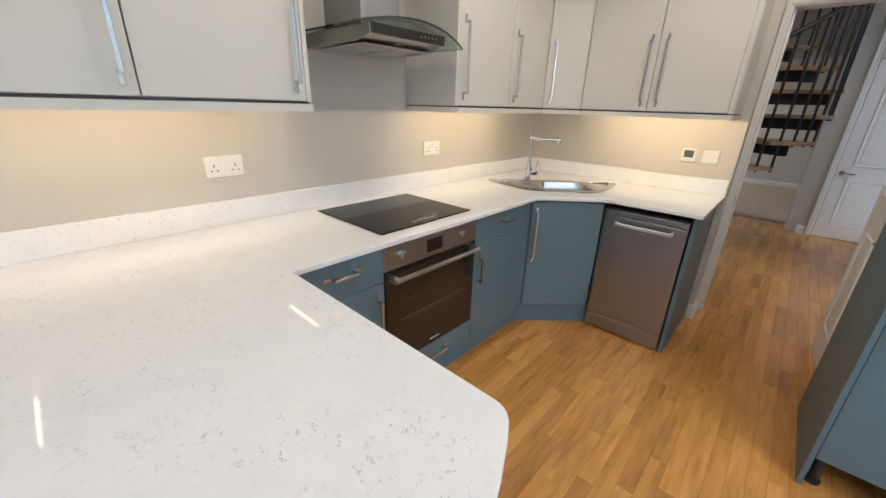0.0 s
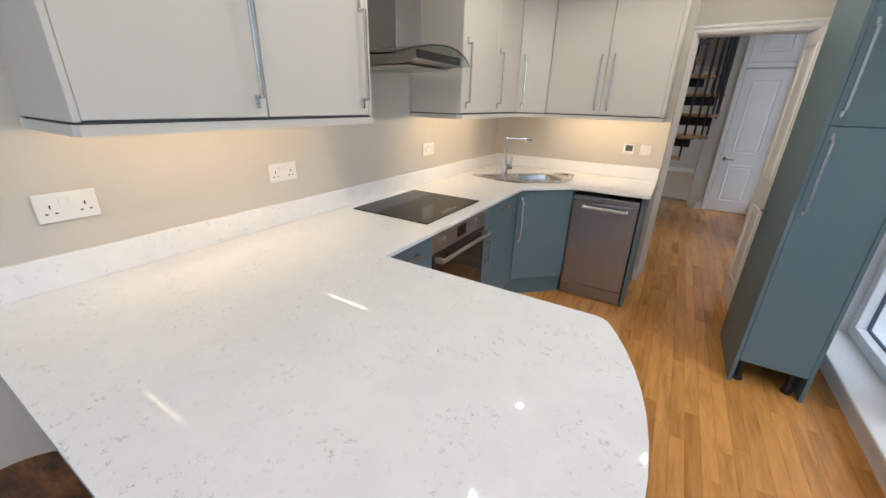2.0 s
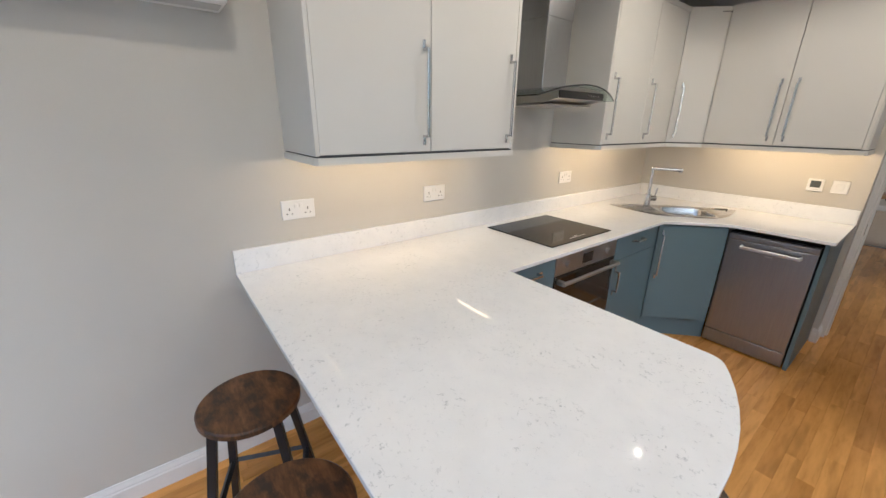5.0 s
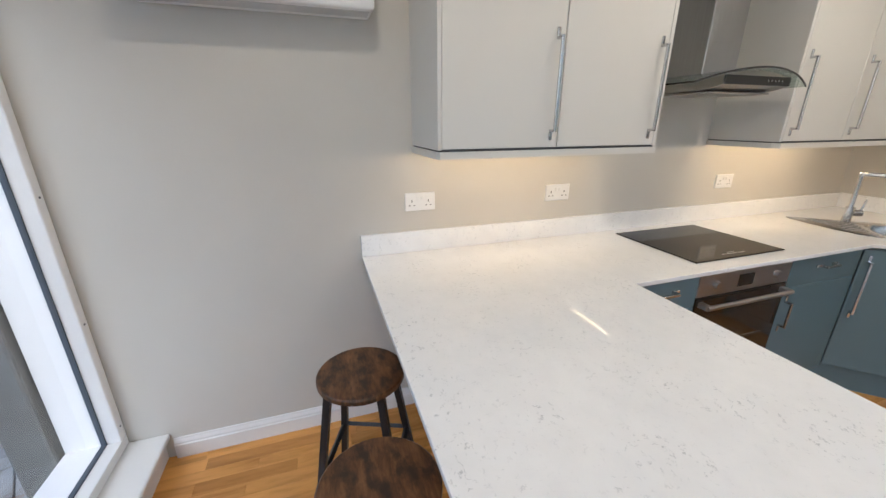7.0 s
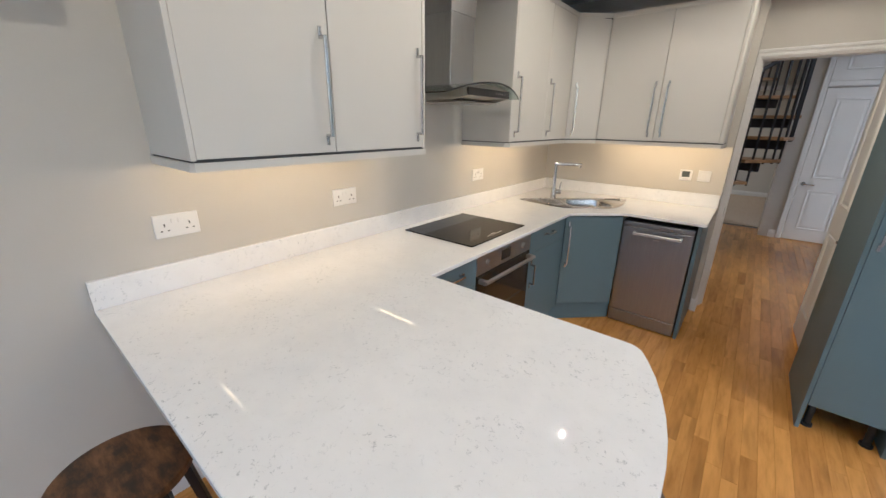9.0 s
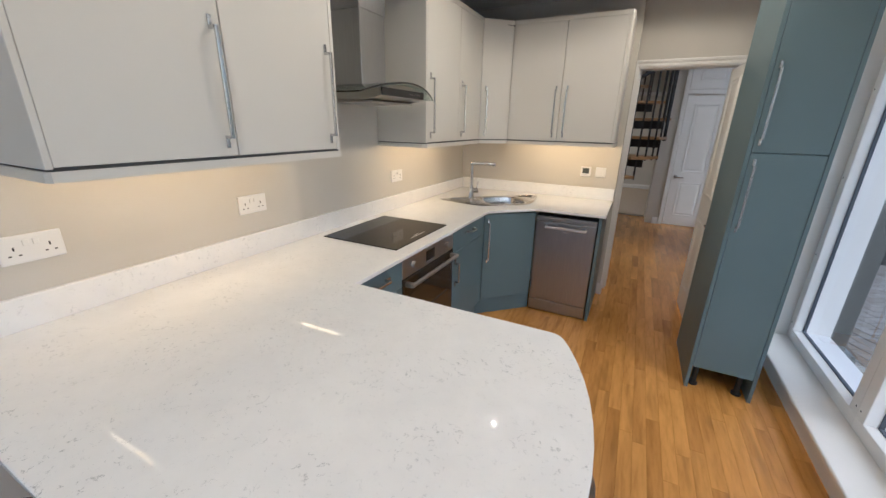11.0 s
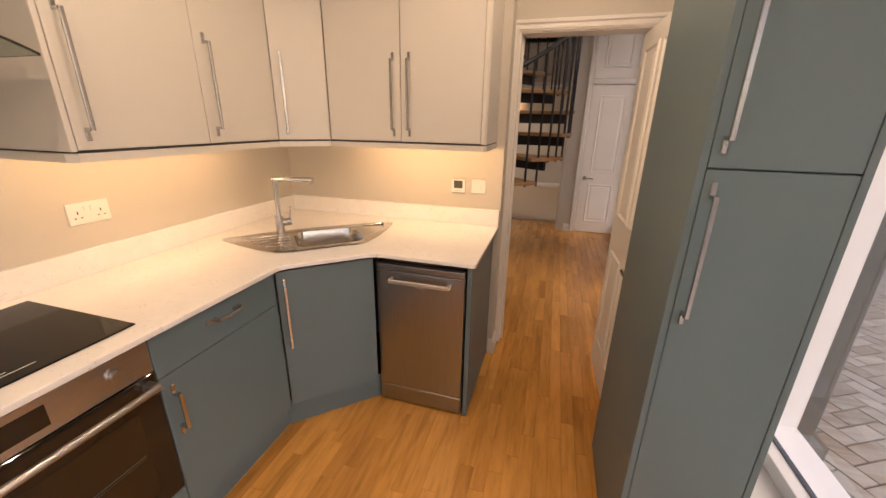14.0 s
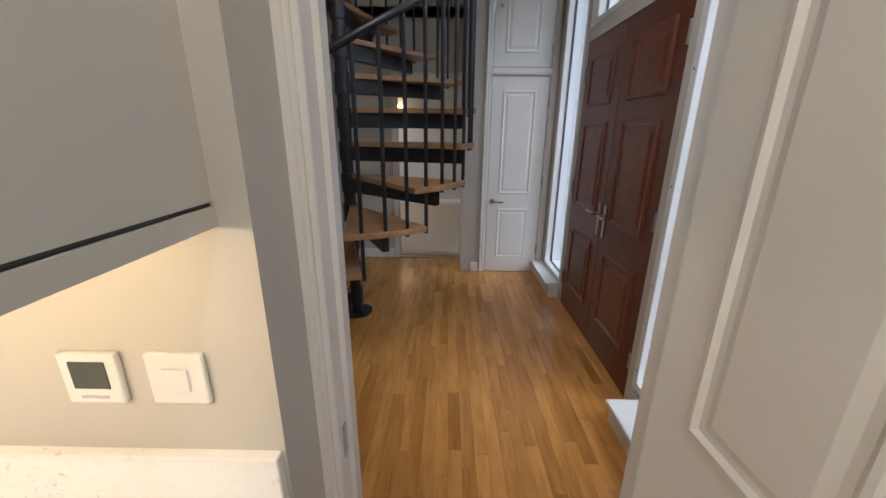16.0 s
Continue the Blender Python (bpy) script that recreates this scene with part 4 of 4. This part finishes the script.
def stool(x, y, rz):
    s = thing("bar_stool", (x, y, 0), rz, "round rustic wood bar stool with black steel legs", "stool", "stools at the peninsula")
    bm = bmesh.new()
    prof_ = [(0.0, SH - 0.026), (0.155, SH - 0.026), (0.163, SH - 0.021), (0.163, SH - 0.005), (0.158, SH), (0.0, SH)]
    loft(bm, [[(r * math.cos(k * math.pi / 20), r * math.sin(k * math.pi / 20), z) for k in range(40)] for r, z in prof_[1:5]], True)
    bm.faces.new(list(bm.verts)[:40])
    part("seat", bm, M_RUSTIC, s, "dark rustic wood seat", local=True, smooth=True)
    c = []
    for sx, sy in ((1, 1), (-1, 1), (-1, -1), (1, -1)):
        a, b = Vector((sx * 0.095, sy * 0.095, SH - 0.026)), Vector((sx * 0.165, sy * 0.165, 0.0))
        bm = bmesh.new()
        k = 0.013
        loft(bm, [[(p.x + i * k, p.y + j * k, p.z) for i, j in ((-1, -1), (1, -1), (1, 1), (-1, 1))] for p in (a, b)], True)
        part("leg", bm, M_BLACK, s, local=True)
        c.append(a.lerp(b, 0.62))
    for i in range(4):
        a, b = c[i], c[(i + 1) % 4]
        part("footrest", R(a, b, 0.012, 4), M_BLACK, s, local=True)
    return s


s1 = stool(-1.21, -0.56, -22)
copy_thing(s1, pose(-0.72, -0.57, 0, 0, 0, 35))
copy_thing(s1, pose(-0.20, 0.24, 0, 0, 0, 8))

# ---- sockets and controls ----


def socket(y0, zt, label="white double switched wall socket"):
    s = thing("wall_socket", (WX, y0 + 0.073, zt - 0.043), 0, label, "socket", "double sockets above the worktop")
    part("plate", B(WX, WX + 0.009, y0, y0 + 0.146, zt - 0.086, zt, 0.004, 2), M_PLASTIC, s)
    for k in (-1, 1):
        yc = y0 + 0.073 + k * 0.04
        part("switch", B(WX + 0.0085, WX + 0.013, y0 + 0.073 + k * 0.011 - 0.007, y0 + 0.073 + k * 0.011 + 0.007, zt - 0.034, zt - 0.016, 0.001), M_PLASTIC, s)
        part("earth_slot", B(WX + 0.0088, WX + 0.0096, yc - 0.002, yc + 0.002, zt - 0.045, zt - 0.034), M_BLACKP, s)
        for q in (-1, 1):
            part("pin_slot", B(WX + 0.0088, WX + 0.0096, yc + q * 0.011 - 0.0035, yc + q * 0.011 + 0.0035, zt - 0.062, zt - 0.058), M_BLACKP, s)


for y0 in (-0.266, 0.489, 1.715):
    socket(y0, 1.186)
th = thing("thermostat", (-0.47, NY, 1.13), 0, "white square digital heating thermostat on the wall", "thermostat")
part("plate", B(-0.513, -0.427, NY - 0.012, NY, 1.095, 1.181, 0.004, 2), M_PLASTIC, th)
part("screen", B(-0.497, -0.443, NY - 0.0135, NY - 0.0115, 1.122, 1.168, 0.001), M_SCREEN, th, "grey display")
part("button_row", B(-0.49, -0.45, NY - 0.0135, NY - 0.0115, 1.106, 1.11), M_GREY, th)
sw = thing("wall_switch", (-0.34, NY, 1.13), 0, "white square fused switch on the wall", "switch")
part("plate", B(-0.388, -0.302, NY - 0.01, NY, 1.095, 1.181, 0.004, 2), M_PLASTIC, sw)
part("rocker", B(-0.365, -0.325, NY - 0.013, NY - 0.0095, 1.118, 1.158, 0.002), M_PLASTIC, sw)
bc = thing("wall_casing", (WX + 0.1, -0.75, 1.875), 0, "white rectangular casing fixed high on the wall", "casing")
part("case", B(WX, WX + 0.165, -1.15, -0.385, 1.875, 2.2, 0.012, 3), M_PLASTIC, bc)
# grey strip along the underside of the casing
part("underside_strip", B(WX + 0.05, WX + 0.13, -1.1, -0.4, 1.8735, 1.876), M_GREY, bc)

# fittings for all spots, the added unseen one by the doorway included
for k, (x, y) in enumerate(SPOTS):
    s = thing("downlight", (x, y, CEIL), 0, "small round recessed ceiling downlight", "light", "ceiling downlights")
    bm = bmesh.new()
    ri = [(0.026, -0.002), (0.03, -0.006), (0.04, -0.006), (0.042, -0.0005)]
    loft(bm, [[(r * math.cos(i * math.pi / 12), r * math.sin(i * math.pi / 12), z) for i in range(24)] for r, z in ri], False)
    part("bezel", bm, M_WHITE, s, local=True, smooth=True)
    part("lamp", R((0, 0, -0.003), (0, 0, -0.001), 0.025, 20), M_DOWN, s, local=True)
wl_ = thing("wall_light", (-1.0, 10.46, 1.9), 0, "warm glowing wall light in the room beyond", "light")
part("shade", R((-0.95, 10.44, 1.82), (-0.95, 10.44, 1.98), 0.06, 20, 0.075), emit("warm_shade", (1.0, 0.6, 0.28), 6), wl_, smooth=True)
part("bracket", B(-0.97, -0.93, 10.44, 10.5, 1.88, 1.92), M_CHROME, wl_)

pb = thing("garden_planter", (3.05, 6.1, -0.06), 12, "dark grey metal garden box with pale lid", "planter")
part("box", B(-0.28, 0.28, -0.3, 0.3, 0, 0.83, 0.01), M_PLANTER, pb, local=True)
part("lid", B(-0.3, 0.3, -0.32, 0.32, 0.831, 0.86, 0.006), M_FRAME, pb, "pale lid", local=True)

# ---- floor strips ----
fl = tagged(part("floor", B(WX - 0.1, 1.2, SY - 0.1, 6.95, -0.06, -0.009), M_OAKJ), "warm oak strip laminate floor", "floor", kind="structure")
random.seed(4)
SWID = 0.0645
near, rest = [], []
x = WX
while x < 1.16:
    y = SY - random.random() * 0.5
    while y < 6.93:
        ln = random.choice((0.42, 0.55, 0.68, 0.8))
        y1 = min(y + ln, 6.93)
        if y1 - max(y, SY) > 0.02:
            it = (x, min(x + SWID, 1.17), max(y, SY), y1)
            (near if (-1.02 < x < 0.93 and 0.45 < y < 4.6) else rest).append(it)
        y = y1
    x += SWID
random.shuffle(near)
near.sort(key=lambda q: not (-0.75 < q[0] < 0.6))
rest += near[300:]
near = near[:300]


def plank_mesh(w, l):
    g, b, zt = 0.0002, 0.0009, 0.0
    co = [(g, g, -0.008), (w - g, g, -0.008), (w - g, l - g, -0.008), (g, l - g, -0.008), (g, g, zt - b), (w - g, g, zt - b), (w - g, l - g, zt - b), (g, l - g, zt - b),
          (g + b, g + b, zt), (w - g - b, g + b, zt), (w - g - b, l - g - b, zt), (g + b, l - g - b, zt)]
    fs = [(8, 9, 10, 11)] + [(i, (i + 1) % 4, 4 + (i + 1) % 4, 4 + i) for i in range(4)] + [(4 + i, 4 + (i + 1) % 4, 8 + (i + 1) % 4, 8 + i) for i in range(4)]
    return co, fs


cache = {}
for x0, x1, y0, y1 in near:
    key = (round(x1 - x0, 4), round(y1 - y0, 3))
    if key not in cache:
        me = bpy.data.meshes.new("plank")
        co_, fs_ = plank_mesh(*key)
        me.from_pydata(co_, [], fs_)
        me.materials.append(M_OAKF)
        cache[key] = me
    o = new("plank", cache[key])
    o.location = (x0, y0, 0)
    o.parent = fl
V, F = [], []
for x0, x1, y0, y1 in rest:
    co_, fs_ = plank_mesh(x1 - x0, y1 - y0)
    k = len(V)
    V += [(x0 + a, y0 + b, c) for a, b, c in co_]
    F += [tuple(k + i for i in f) for f in fs_]
me = bpy.data.meshes.new("floor_planks")
me.from_pydata(V, [], F)
me.materials.append(M_OAKJ)
o = tagged(new("floor_planks", me), "remaining oak floor strips", kind="stuff")
o.parent = fl

# ---- paving ----
pv = tagged(part("pavement", B(1.36, 14, -12, 8.94, -0.1, -0.052), M_JOINT), "herringbone brick paving outside the windows", "pavement", kind="structure")
BW, BL = 0.1, 0.2
nearb, restb = [], []
a45 = Matrix.Rotation(radians(28), 2)
for i in range(-70, 90):
    for j in range(-45, 75):
        # herringbone: pairs of bricks at right angles, stepping along the diagonal
        for kind_ in (0, 1):
            px, py = i * BW + j * 2 * BL, i * BW
            if abs(j) > 20:
                continue
            if kind_ == 0:
                r = (px, px + BL, py, py + BW)
            else:
                r = (px + BL, px + BL + BW, py - BW + 0.0, py + BW)
            c = a45 @ Vector(((r[0] + r[1]) / 2, (r[2] + r[3]) / 2))
            if 1.42 < c.x < 7.5 and -2.5 < c.y < 8.85:
                (nearb if c.x < 3.2 and 1.8 < c.y < 5.2 else restb).append((r, c))
            elif -3.5 < c.x < 1.4 and -5.5 < c.y < -1.95:
                restb.append((r, c))
nearb.sort(key=lambda q: q[1].length)
restb += nearb[280:]
nearb = nearb[:280]
meshes = []
for w, h in ((BL, BW), (BW, 2 * BW)):
    co_, fs_ = plank_mesh(w - 0.008, h - 0.008)
    me = bpy.data.meshes.new("brick")
    me.from_pydata([(a - (w - 0.008) / 2, b - (h - 0.008) / 2, c * 5 if c < 0 else 0) for a, b, c in co_], [], fs_)
    me.materials.append(M_PAVER)
    meshes.append(me)
for r, c in nearb:
    o = new("brick", meshes[0 if r[1] - r[0] > 0.15 else 1])
    o.location = (c.x, c.y, -0.046 + random.uniform(-0.002, 0.002))
    o.rotation_euler = (0, 0, radians(28))
    o.parent = pv
V, F = [], []
for r, c in restb:
    w, h = r[1] - r[0] - 0.008, r[3] - r[2] - 0.008
    co_, fs_ = plank_mesh(w, h)
    k = len(V)
    dz = random.uniform(-0.002, 0.002)
    for a, b, z in co_:
        p = a45 @ Vector((a - w / 2, b - h / 2))
        V.append((c.x + p.x, c.y + p.y, -0.046 + (z * 5 if z < 0 else 0) + dz))
    F += [tuple(k + i for i in f) for f in fs_]
me = bpy.data.meshes.new("paving_bricks")
me.from_pydata(V, [], F)
me.materials.append(M_PAVERJ)
o = tagged(new("paving_bricks", me), "remaining paving bricks", kind="stuff")
o.parent = pv
